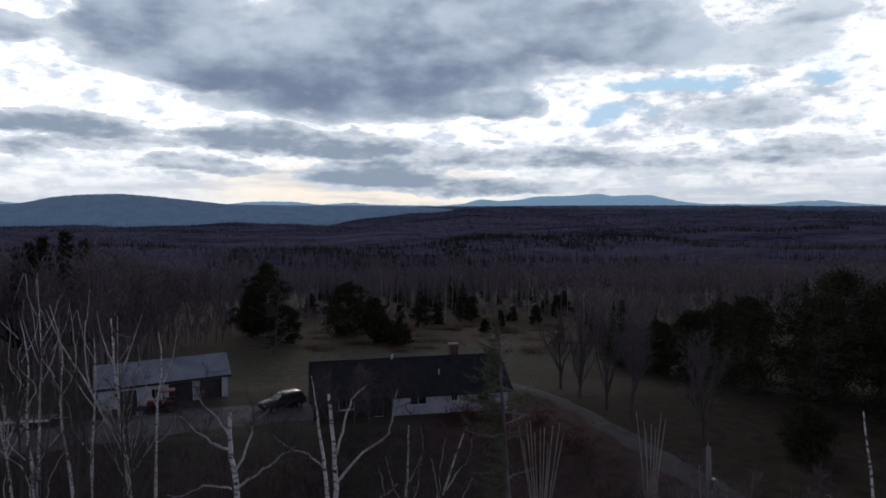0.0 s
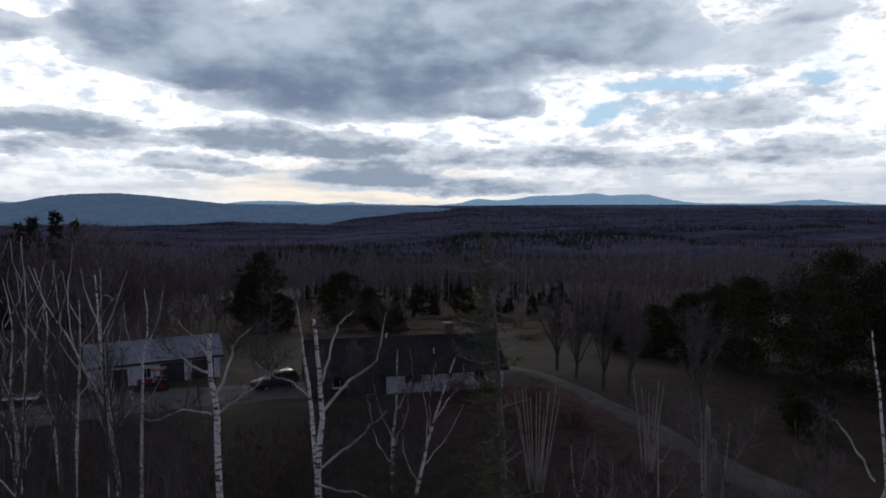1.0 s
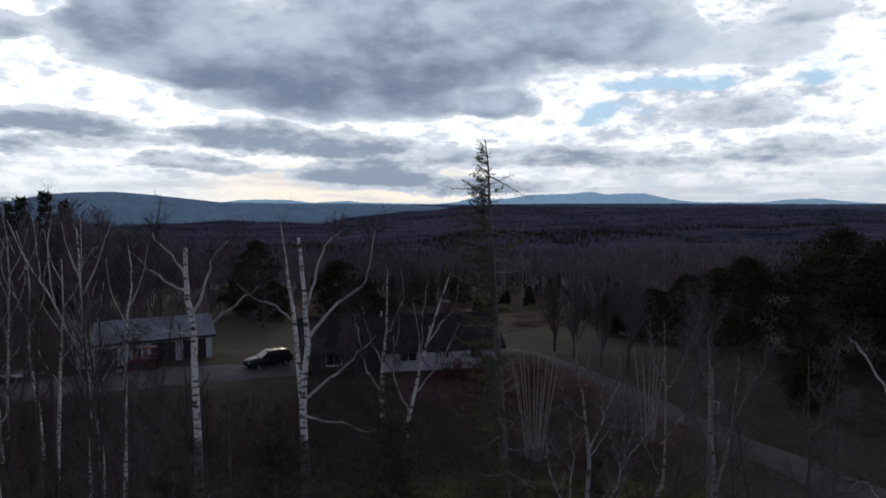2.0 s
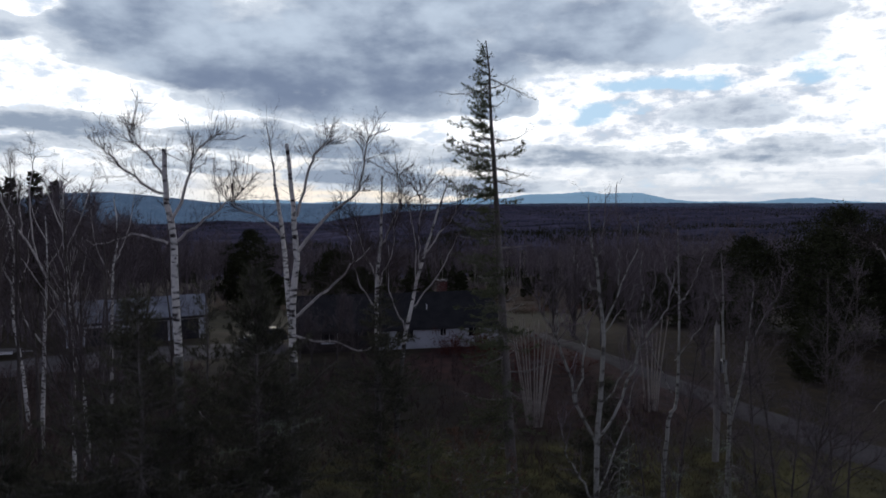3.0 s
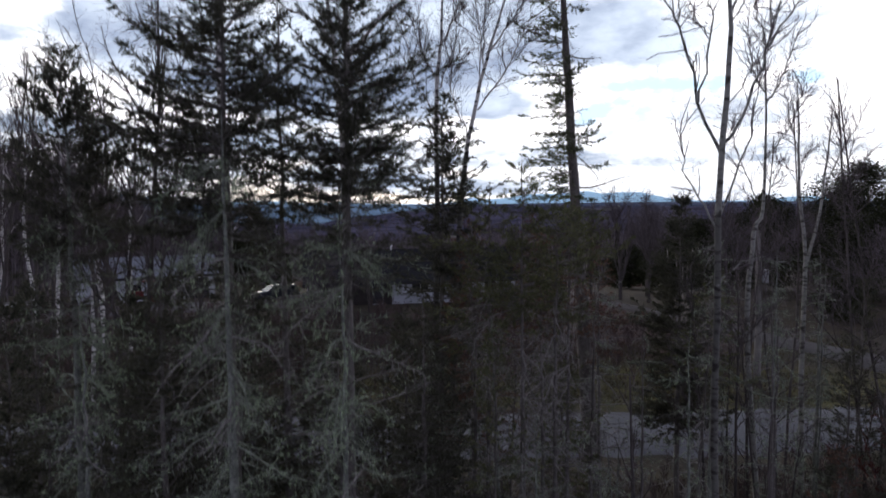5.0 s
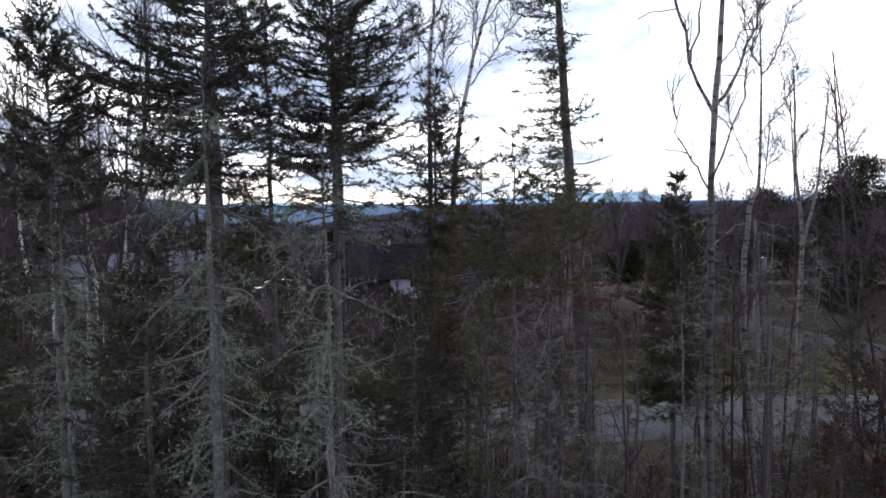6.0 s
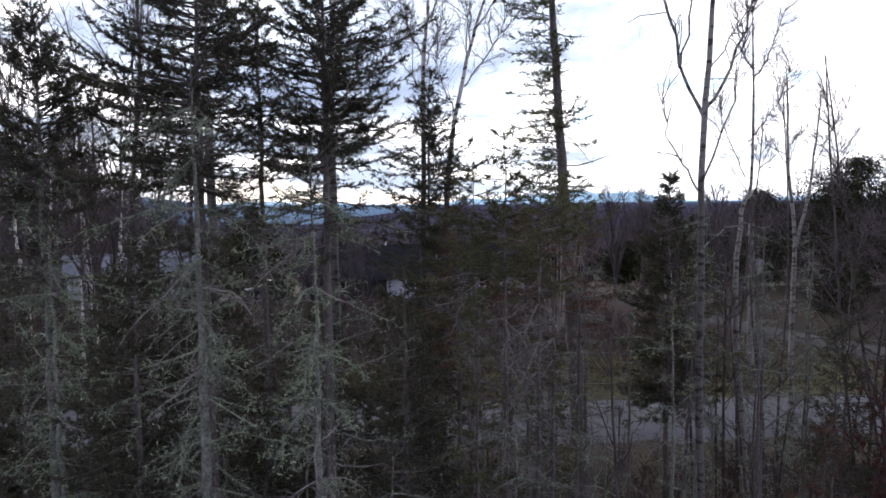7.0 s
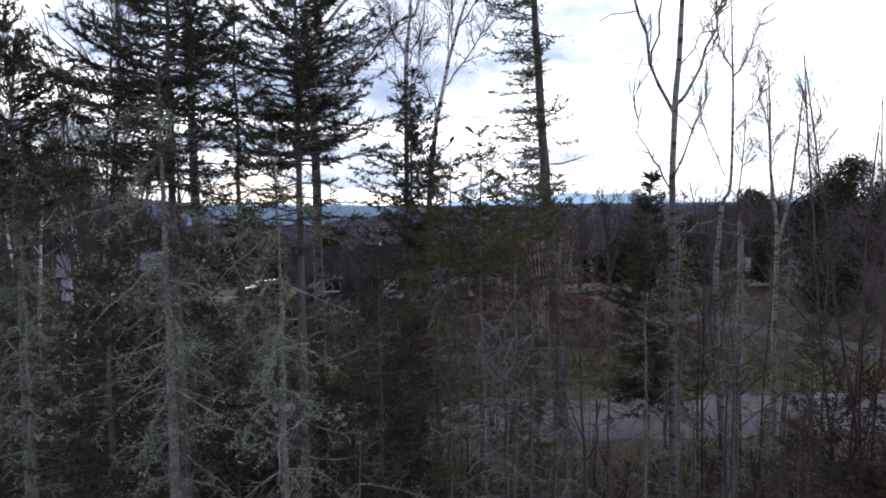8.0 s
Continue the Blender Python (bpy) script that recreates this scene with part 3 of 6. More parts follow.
def smooth_line(points, n=14):
    """A rounded line through a few points."""
    p = np.asarray(points, float)
    t = np.linspace(0, len(p) - 1, n)
    out = []
    for s in t:
        i = min(int(s), len(p) - 2)
        w = s - i
        p0, p1, p2, p3 = p[max(i - 1, 0)], p[i], p[i + 1], p[min(i + 2, len(p) - 1)]
        out.append(0.5 * (2 * p1 + (p2 - p0) * w + (2 * p0 - 5 * p1 + 4 * p2 - p3) * w * w + (3 * p1 - p0 - 3 * p2 + p3) * w ** 3))
    return np.array(out)


def broken_birch(label, stems, limbs, twig_n=60, bark="birch", twig_m="birch_twig", group="birches by the road", category="birch tree", twig_len=0.8, name="birch_tree", shoots=4.5, fine=8.0, old_to=0.0):
    """stems and limbs: (radius at foot, radius at tip, points); old stems end in a snapped stub."""
    foot = np.array(stems[0][2][0], float)
    tree = thing(name, label, category, tuple(foot), group=group)
    for r0, r1, pts in stems:
        line = smooth_line(np.array(pts) - foot, 18)
        line[1:-1] += rng.normal(scale=0.012, size=(16, 3))
        trunk, twigs = Geo(), Geo()
        rad = np.linspace(r0, r1, 18)
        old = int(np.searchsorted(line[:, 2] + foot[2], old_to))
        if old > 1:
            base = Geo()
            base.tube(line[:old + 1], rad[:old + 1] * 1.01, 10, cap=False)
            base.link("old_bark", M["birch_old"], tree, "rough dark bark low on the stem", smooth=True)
            trunk.tube(line[old:], rad[old:], 10)
        else:
            trunk.tube(line, rad, 10)
        trunk.link("trunk", M[bark], tree, smooth=True)
        upper = line[11:]
        twiggery(twigs, upper, twig_n // 2, twig_len, 0.0048)
        twigs.link("twig_spray", M[twig_m], tree, kind="stuff")
    for r0, r1, pts in limbs:
        line = smooth_line(np.array(pts) - foot, 14)
        line[1:-1] += rng.normal(scale=0.02, size=(12, 3))
        limb, twigs = Geo(), Geo()
        limb.tube(line, np.linspace(r0 * 0.8, r1 * 0.7, 14), 7)
        length = np.linalg.norm(np.diff(line, axis=0), axis=1).sum()
        for f in rng.uniform(0.25, 1.0, max(2, int(length * shoots))):
            q, t = along(line, np.array([f]))
            w = side_ways(t, 0.85)[0] + np.array([0, 0, 0.22])
            bare_limb(twigs, twigs, q[0], w, rng.uniform(0.35, 1.0) * min(1.0, twig_len * 1.25), 0.009 if twig_len > 0.5 else 0.006, 1 if twig_len > 0.7 else 0, 0.07, 0.2, 4, density=fine, twig_len=0.55, twig_r=0.004, angle=0.9)
        twiggery(twigs, line, twig_n, twig_len, 0.0048)
        ob = limb.link("limb", M["birch_limb" if bark == "birch" else bark], tree, smooth=True)
        twigs.link("twig_spray", M[twig_m], ob, kind="stuff")
    return tree


NEEDLES_PER_TWIG = 18


def needle_branch(wood, green, p, d, length, r, droop, tuft, dense, needle=0.036, width=0.008, bare=0.15, upturn=0.25):
    """A spruce branch: a bowed arm with a turned-up tip, twigs all round it, needles along them."""
    n = max(4, int(length / 0.18))
    s = np.linspace(0, 1, n)
    flat = np.array([d[0], d[1], 0]) / (np.hypot(d[0], d[1]) + 1e-9)
    pts = p + np.outer(s * length, flat) + np.outer((d[2] * s - droop * s ** 1.5 + upturn * s ** 3) * length, [0, 0, 1])
    pts += rng.normal(scale=0.018 * length, size=pts.shape) * s[:, None]
    wood.tube(pts, np.linspace(r, 0.003, n), 4, cap=False)
    k = max(3, int(length * dense))
    f = rng.uniform(bare, 1.0, k)
    q, t = along(pts, f)
    t /= np.linalg.norm(t, axis=1, keepdims=True)
    side = np.cross(t, [0, 0, 1]) * rng.choice([-1, 1], k)[:, None]
    w = t * 0.8 + side * rng.uniform(0.25, 1.0, (k, 1)) + np.c_[np.zeros((k, 2)), rng.normal(0.02, 0.38, k)]
    w /= np.linalg.norm(w, axis=1, keepdims=True)
    ln = (tuft * (0.4 + 0.8 * (1 - f)) * rng.uniform(0.5, 1.25, k))[:, None]
    e = q + w * ln
    wood.blades(q, e, 0.008)
    m = NEEDLES_PER_TWIG
    g = rng.uniform(0.12, 1.02, (k, m, 1))
    a = (q[:, None] + (e - q)[:, None] * g).reshape(-1, 3)
    nd = side_ways(np.repeat(w, m, 0), 0.8, 0.35)
    green.blades(a, a + nd * needle * rng.uniform(0.6, 1.4, (len(a), 1)), width)
    m2 = max(6, int(length * dense * 1.5))
    a, t2 = along(pts, rng.uniform(bare, 1, m2))
    green.blades(a, a + side_ways(t2, 0.8) * needle * 1.2, width)
    return pts


def crusted_bough(wood, lichen, p, d, length, r, lift, tufts, twigs_per_m=20):
    """A dead branch with short forking side twigs, crusted with small tufts of lichen."""
    pts = wander(p, d, length, 7, 0.13, lift)
    wood.tube(pts, np.linspace(r, 0.003, 8) * rng.uniform(0.85, 1.2, 8), 5, cap=False)
    k = int(length * twigs_per_m) + 3
    f = rng.uniform(0.08, 1.0, k)
    q, t = along(pts, f)
    w = side_ways(t, 0.95, 0.35) + np.array([0, 0, -0.12])
    ln = (0.10 + 0.26 * length * (1.1 - f) * rng.uniform(0.4, 1.2, k))[:, None]
    e = q + w * ln + rng.normal(scale=0.02, size=q.shape)
    wood.blades(q, e, 0.010)
    j = np.repeat(np.arange(k), 4)
    g = rng.uniform(0.2, 1.0, (len(j), 1))
    q2 = q[j] + (e[j] - q[j]) * g
    e2 = q2 + side_ways(e[j] - q[j], 0.85, 0.4) * ln[j] * rng.uniform(0.2, 0.55, (len(j), 1))
    wood.blades(q2, e2, 0.0065)
    if tufts:
        n = int(tufts * length * 0.8)
        i = rng.integers(0, len(j), n)
        c = q2[i] + (e2[i] - q2[i]) * rng.uniform(0, 1.05, (n, 1))
        c2, _ = along(pts, rng.uniform(0.02, 1, n))
        c = np.repeat(np.concatenate([c, c2]), 3, 0)
        lichen.blades(c, c + rng.normal(scale=0.018, size=c.shape) - [0, 0, 0.006], 0.011)


def spruce(foot, top, label, spread=1.6, live_from=0.4, whorl=0.32, arms=5, dense=14.0, tuft=0.3, r0=0.13, dead_to=0.5, dead=3, beards=16,
           needles="needles", bark="spruce_bark", needle=0.036, width=0.008, one_sided=0.0, ragged=0.25, group="spruces by the road", name="spruce_tree", category="spruce tree", dead_len=1.0, limb_len=1.0, taper=1.1, full=1.25,
           dead_slope=(-0.5, 0.25), dead_lift=-0.04, rise_to=0.9, droop=0.36, lean_side=0.0, dead_from=0.08, dead_step=0.36, dead_r=0.006, skirt=0.0, skirt_arms=2):
    """A spruce with a live crown above and dead, lichen-crusted branches below. live_from and dead_to: shares of the height."""
    foot, top = np.array(foot, float), np.array(top, float)
    tree = thing(name, label, category, tuple(foot), group=group)
    axis = top - foot
    height = np.linalg.norm(axis)
    line = np.outer(np.linspace(0, 1, 24), axis) + rng.normal(scale=0.014, size=(24, 3)) * np.linspace(0, 1, 24)[:, None]
    trunk, wood, green, dry, lichen, lichen_wood = Geo(), Geo(), Geo(), Geo(), Geo(), Geo()
    trunk.tube(line, r0 * (1 - np.linspace(0, 1, 24) ** 1.1 * 0.94) * rng.uniform(0.94, 1.06, 24), 9)
    trunk.link("trunk", M[bark], tree, smooth=True)
    if beards > 30:
        # crust on the stem itself
        n = int(height * beards * 0.5)
        c, _ = along(line, rng.uniform(0.25, dead_to, n))
        a = rng.uniform(0, 2 * np.pi, n)
        rr = r0 * (1 - ((c - line[0])[:, 2] / height) ** 1.1 * 0.94)
        c = c + np.c_[np.cos(a) * rr, np.sin(a) * rr, np.zeros(n)]
        c = np.repeat(c, 3, 0)
        lichen.blades(c, c + rng.normal(scale=0.024, size=c.shape) - [0, 0, 0.012], 0.012)
    z = height * live_from
    while z < height - 0.08:
        f = z / height
        shape = min(1.0, (1 - f) / (1 - live_from) * full) ** taper
        for _ in range(arms):
            a = rng.uniform(0, 2 * np.pi)
            if one_sided and math.cos(a) > -0.1 and rng.random() < one_sided:
                continue
            ln = spread * limb_len * shape * rng.uniform(1 - ragged * 2, 1 + ragged) * (1 - lean_side * math.cos(a)) + 0.08
            p = along(line, np.array([min(f + rng.uniform(-0.5, 0.5) * whorl / height, 0.995)]))[0][0]
            up = 0.04 + rise_to * (f - live_from) / (1 - live_from) + rng.normal(scale=0.12)
            needle_branch(wood, green, p, np.array([math.cos(a), math.sin(a), up]), max(ln, 0.10), 0.005 + 0.009 * ln, droop * (1 - 0.6 * f), tuft, dense, needle, width)
        z += whorl * rng.uniform(0.7, 1.3)
    # thin, half-bare boughs below the live crown
    z = height * skirt if skirt else height
    while z < height * live_from:
        for _ in range(skirt_arms):
            a = rng.uniform(0, 2 * np.pi)
            p = along(line, np.array([z / height]))[0][0]
            needle_branch(wood, green, p, np.array([math.cos(a), math.sin(a), rng.normal(0.05, 0.15)]), spread * rng.uniform(0.4, 1.1) * (1 - lean_side * math.cos(a)), 0.012, 0.3, tuft, dense * 0.65, needle, width, 0.25)
        z += whorl * rng.uniform(0.9, 1.5)
    tip = np.repeat(line[-1][None], 24, 0)
    tip = tip - [0, 0, 1] * rng.uniform(0, 0.35, (24, 1))
    green.blades(tip, tip + np.c_[rng.normal(scale=0.04, size=(24, 2)), rng.uniform(-0.02, 0.06, 24)], width)
    z = height * dead_from
    while z < height * dead_to:
        for _ in range(dead):
            if z < height * 0.4 and rng.random() < 0.4:
                continue
            a = rng.uniform(0, 2 * np.pi)
            if one_sided and z > height * live_from and math.cos(a) < 0.0 and rng.random() < 0.5:
                continue
            p = along(line, np.array([z / height]))[0][0]
            ln = dead_len * rng.uniform(0.35, 1.2)
            way = (math.cos(a), math.sin(a), rng.uniform(*dead_slope))
            hung = beards > 20 and rng.random() < 0.75
            if hung:
                crusted_bough(lichen_wood, lichen, p, way, ln, dead_r + 0.007 * ln, dead_lift, beards)
            else:
                crusted_bough(dry, lichen, p, way, ln, dead_r + 0.007 * ln, dead_lift, beards * 0.25, 12)
        z += dead_step * rng.uniform(0.6, 1.4)
    wood.link("bough_wood", M["spruce_bark"], tree, kind="stuff")
    green.link("foliage", M[needles], tree, kind="stuff")
    if dry.n:
        dry.link("dead_wood", M["deadwood"], tree, kind="stuff")
    if lichen_wood.n:
        lichen_wood.link("lichen_branch", M["lichen_wood"], tree, kind="stuff")
    if lichen.n:
        lichen.link("lichen", M["lichen"], tree, kind="stuff")
    return tree


def bare_tree(foot, height, label, r0=0.14, spread=0.5, limbs=12, first=0.3, level=1, bark="hardwood", twig_m="twig", group="", density=7.0, name="bare_tree", category="tree", angle=0.55, twig_r=0.006, limb_share=0.5, lean=(0, 0), lift=0.05, twig_len=0.8):
    """A leafless tree with ascending limbs."""
    foot = np.array(foot, float)
    tree = thing(name, label, category, tuple(foot), group=group)
    trunk, wood, twigs = Geo(), Geo(), Geo()
    line = wander((0, 0, 0), (lean[0], lean[1], 1), height, 16, 0.03, 0.02)
    trunk.tube(line, np.linspace(r0, 0.012, 17), 8)
    trunk.link("trunk", M[bark], tree, smooth=True)
    f = np.sort(rng.uniform(first, 0.95, limbs))
    q, t = along(line, f)
    ways = side_ways(t, angle, 0.25)
    for i in range(limbs):
        wood = Geo()
        bare_limb(wood, twigs, q[i], ways[i], height * limb_share * spread * 2 * (1.05 - f[i]) * rng.uniform(0.7, 1.2) + 0.3, r0 * 0.42 * (1.1 - f[i]) + 0.006, level, lift, 0.08, 3, density, twig_len, twig_r, 0.5)
        wood.link("limb", M["birch_limb" if bark == "birch" else bark], tree)
    twiggery(twigs, line[8:], 18, twig_len, twig_r)
    twigs.link("twig_spray", M[twig_m], tree, kind="stuff")
    return tree


def pine(foot, height, label, radius, group="pines beside the drive", name="pine_tree", category="pine tree", mat="needles_pine", clumps=420, low=0.06, blade=0.30, per=34, bushy=1.0, cone=False):
    """A broad pine: trunk, arms and many needle clumps with gaps between."""
    foot = np.array(foot, float)
    tree = thing(name, label, category, tuple(foot), group=group)
    trunk, wood, green = Geo(), Geo(), Geo()
    line = wander((0, 0, 0), (0, 0, 1), height * 0.96, 12, 0.02)
    trunk.tube(line, np.linspace(height * 0.022, 0.03, 13), 8)
    trunk.link("trunk", M["spruce_bark"], tree, smooth=True)
    f = rng.uniform(low, 1.0, clumps)
    p, _ = along(line, f)
    a = rng.uniform(0, 2 * np.pi, clumps)
    shape = np.clip(np.sin(np.clip((1 - f) / (1 - low), 0, 1) ** 0.75 * 2.2), 0.12, 1)
    if cone:
        shape = np.clip((1 - f) / (1 - low), 0.05, 1) ** 0.85
    lobes = 1 + 0.3 * np.sin(a * 3 + foot[0]) + 0.3 * np.sin(f * 17 + a * 2 + foot[1])
    reach = radius * shape * lobes * rng.uniform(0.3, 1.15, clumps) ** 0.7
    e = p + np.c_[np.cos(a) * reach, np.sin(a) * reach, reach * rng.normal(0.12, 0.1, clumps)]
    wood.spikes(p, e, 0.03)
    size = (0.10 if cone else 0.12) * radius * bushy * rng.uniform(0.6, 1.3, clumps)
    c = np.repeat(e, per, 0) + rng.normal(size=(clumps * per, 3)) * np.repeat(size, per)[:, None] * [1, 1, 0.55]
    d = rng.normal(size=(clumps * per, 3)) + [0, 0, 0.35]
    d /= np.linalg.norm(d, axis=1, keepdims=True)
    green.blades(c, c + d * blade * rng.uniform(0.7, 1.4, (len(c), 1)), blade * 0.5)
    wood.link("bough_wood", M["spruce_bark"], tree, kind="stuff")
    green.link("foliage", M[mat], tree, kind="stuff")
    return tree


# ---- ground, roads and hills ----
def ground_sheet():
    ys = np.concatenate([np.arange(-300, -20, 20), np.arange(-20, 130, 1.5), np.arange(130, 400, 8), np.arange(400, 1200, 30), np.arange(1200, 4901, 100)])
    cols = np.linspace(-1, 1, 121)
    warp = np.sign(cols) * np.abs(cols) ** 1.6
    half = 130 + np.abs(ys) * 0.95
    X = warp[None] * half[:, None]
    Y = np.repeat(ys[:, None], len(cols), 1)
    near = (np.hypot(X, Y - 40) < 140)
    Z = rise(X, Y) + near * (0.012 * np.sin(X * 0.7 + Y * 0.31) * np.sin(Y * 0.43 - X * 0.26) + rng.normal(scale=0.012, size=X.shape))
    g = Geo()
    r, c = X.shape
    i, j = np.meshgrid(np.arange(r - 1), np.arange(c - 1), indexing="ij")
    k = i * c + j
    g.add(np.stack([X, Y, Z], -1).reshape(-1, 3), None, np.stack([k, k + 1, k + c + 1, k + c], -1).reshape(-1, 4))
    ob = g.link("ground", M["ground"], smooth=True)
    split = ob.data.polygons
    # beyond 330 m the sheet takes the colour with haze painted in
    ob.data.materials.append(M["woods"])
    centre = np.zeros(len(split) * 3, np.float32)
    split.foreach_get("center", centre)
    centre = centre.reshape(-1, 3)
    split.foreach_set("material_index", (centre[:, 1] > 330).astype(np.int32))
    return tagged(ob, "sloping ground of dry grass, lawn and woodland floor", "ground", kind="structure")


ground_sheet()


def ribbon(name, line, width, mat, label, category, lift=0.04, step=0.8):
    """A strip of made ground that follows the land."""
    p = smooth_line([(x, y, 0) for x, y in line], int(sum(math.dist(a, b) for a, b in zip(line, line[1:])) / step) + 2)
    w = np.interp(np.linspace(0, 1, len(p)), np.linspace(0, 1, len(width)), width)
    t = np.gradient(p, axis=0)
    n = np.c_[-t[:, 1], t[:, 0]] / np.hypot(t[:, 0], t[:, 1])[:, None]
    rows, cols = [], np.linspace(-0.5, 0.5, 7)
    for k, c in enumerate(cols):
        wob = (0.25 * np.sin(np.arange(len(p)) * 0.9 + k) + rng.normal(scale=0.06, size=len(p))) if k in (0, 6) else 0
        xy = p[:, :2] + n * (c * w + wob)[:, None]
        z = rise(xy[:, 0], xy[:, 1]) + (lift if 0 < k < 6 else -0.06)
        rows.append(np.c_[xy, z + 0.03 * (1 - (2 * c) ** 2)])
    v = np.stack(rows, 1)
    a, b = v.shape[:2]
    i, j = np.meshgrid(np.arange(a - 1), np.arange(b - 1), indexing="ij")
    k = i * b + j
    g = Geo()
    g.add(v.reshape(-1, 3), None, np.stack([k, k + 1, k + b + 1, k + b], -1).reshape(-1, 4))
    return tagged(g.link(name, mat, smooth=True), label, category, kind="structure")


ribbon("road", [(-90, 21), (-40, 22.5), (-10, 23.6), (6, 24), (18, 24.6), (40, 26), (110, 29)], [5.2, 5.2], M["asphalt"], "grey paved country road with ragged edges", "road", 0.08)
ribbon("driveway", [(24, 27), (19.5, 35.5), (16.4, 44.8), (14, 52.8), (10.8, 62.2), (7.5, 69), (5, 74), (-2, 80)], [4.5, 3.0, 2.6, 2.4, 2.2], M["gravel"], "narrow gravel driveway curving past bare trees", "driveway", 0.1)
ribbon("forecourt", [(-62, 38), (-46, 46), (-36, 52.5), (-28, 57), (-20, 59.5), (-12, 61.5)], [3.5, 6, 8.5, 9, 7.5, 5.0], M["yard_gravel"], "gravel yard before the garage", "yard", 0.1)


def ridge(name, pts, depth, mat, label, seed):
    """A wooded hill: a long rise with a wavering crest."""
    r = np.random.default_rng(seed)
    az = np.linspace(pts[0][0], pts[-1][0], 420)
    el = np.interp(az, [p[0] for p in pts], [p[1] for p in pts])
    el = np.convolve(np.pad(el, 2, "edge"), np.ones(5) / 5, "valid")
    a = np.radians(az)
    crest = 19 + depth * np.tan(np.radians(el)) + r.normal(scale=depth * 0.00022, size=len(az))
    rows = []
    for f in np.linspace(0, 1, 9):
        d = depth - (1 - f) * depth * 0.16
        rows.append(np.c_[np.sin(a) * d, np.cos(a) * d, -170 + (crest + 170) * f ** 0.8 + r.normal(scale=depth * 0.0006, size=len(az)) * (f < 1)])
    rows.append(np.c_[np.sin(a) * depth * 1.02, np.cos(a) * depth * 1.02, np.full(len(az), -170.0)])
    v = np.stack(rows, 0)
    h, w = v.shape[:2]
    i, j = np.meshgrid(np.arange(h - 1), np.arange(w - 1), indexing="ij")
    k = i * w + j
    g = Geo()
    g.add(v.reshape(-1, 3), None, np.stack([k, k + 1, k + w + 1, k + w], -1).reshape(-1, 4))
    tagged(g.link(name, mat, smooth=True), label, "hill", kind="structure")


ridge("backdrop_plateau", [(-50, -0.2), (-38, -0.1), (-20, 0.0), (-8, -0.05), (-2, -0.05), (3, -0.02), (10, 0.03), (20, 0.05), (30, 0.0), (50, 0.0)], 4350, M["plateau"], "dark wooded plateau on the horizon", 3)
ridge("backdrop_hill", [(-52, -0.2), (-41, 0.0), (-36, 0.10), (-34.4, 0.25), (-32.6, 0.68), (-31, 0.86), (-28, 0.98), (-26, 0.84), (-23, 0.52), (-19.8, 0.14), (-15, 0.05), (-8, 0.03), (-4, -0.03), (0, -0.3)], 4200, M["hill_near"], "long rounded wooded hill in painted blue haze", 4)
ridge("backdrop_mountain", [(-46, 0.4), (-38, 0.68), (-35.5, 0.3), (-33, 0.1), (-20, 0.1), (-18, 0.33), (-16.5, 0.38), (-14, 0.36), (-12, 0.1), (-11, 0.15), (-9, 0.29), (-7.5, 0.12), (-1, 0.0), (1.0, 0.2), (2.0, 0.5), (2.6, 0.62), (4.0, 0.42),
       (6, 0.55), (7.5, 0.84), (10.5, 0.88), (12, 1.02), (13, 1.08), (14, 0.82), (15.2, 0.92), (17.2, 0.93), (18.6, 0.62), (20, 0.3), (22, 0.16), (26.5, 0.15), (28.2, 0.36), (30.2, 0.45), (32, 0.22), (34, 0.06), (40, 0.0)], 4780, M["hill_far"], "distant mountains in painted pale blue haze", 5)


# ---- woods ----
def tuft_proto(height, n, spread, lean=0.0, wide=0.006, fork=2, stem=0.011):
    """A bare tree seen from afar: a stem and a fan of ascending twigs."""
    g = Geo()
    g.spikes([[0, 0, 0]], [[lean, 0, height]], height * stem)
    f = rng.uniform(0.3, 0.9, n)
    a = rng.uniform(0, 2 * np.pi, n)
    ln = height * spread * (1.1 - f) * rng.uniform(0.6, 1.2, n)
    p = np.c_[lean * f, np.zeros(n), f * height]
    e = p + np.c_[np.cos(a) * ln * 0.5, np.sin(a) * ln * 0.5, ln * 0.9]
    g.blades(p, e, height * wide * 1.3)
    k = n * fork
    i = rng.integers(0, n, k)
    h = rng.uniform(0.25, 0.95, (k, 1))
    q = p[i] + (e[i] - p[i]) * h
    d = rng.normal(size=(k, 3)) * [0.8, 0.8, 0.4] + [0, 0, 0.9]
    g.blades(q, q + d * height * 0.085, height * wide)
    return g


def cone_proto(height, radius, n):
    """A conifer seen from afar: drooping boughs round a stem."""
    g = Geo()
    g.spikes([[0, 0, 0]], [[0, 0, height]], height * 0.012)
    f = np.sort(rng.uniform(0.06, 0.98, n))
    a = np.arange(n) * 2.4 + rng.uniform(0, 0.5, n)
    ln = radius * (1.05 - f) * rng.uniform(0.7, 1.2, n) + 0.1
    p = np.c_[np.zeros((n, 2)), f * height]
    e = p + np.c_[np.cos(a) * ln, np.sin(a) * ln, -ln * 0.25]
    g.blades(p + [0, 0, height * 0.02], e, ln * 0.9)
    g.blades(p - [0, 0, height * 0.02], e, ln * 0.6)
    return g


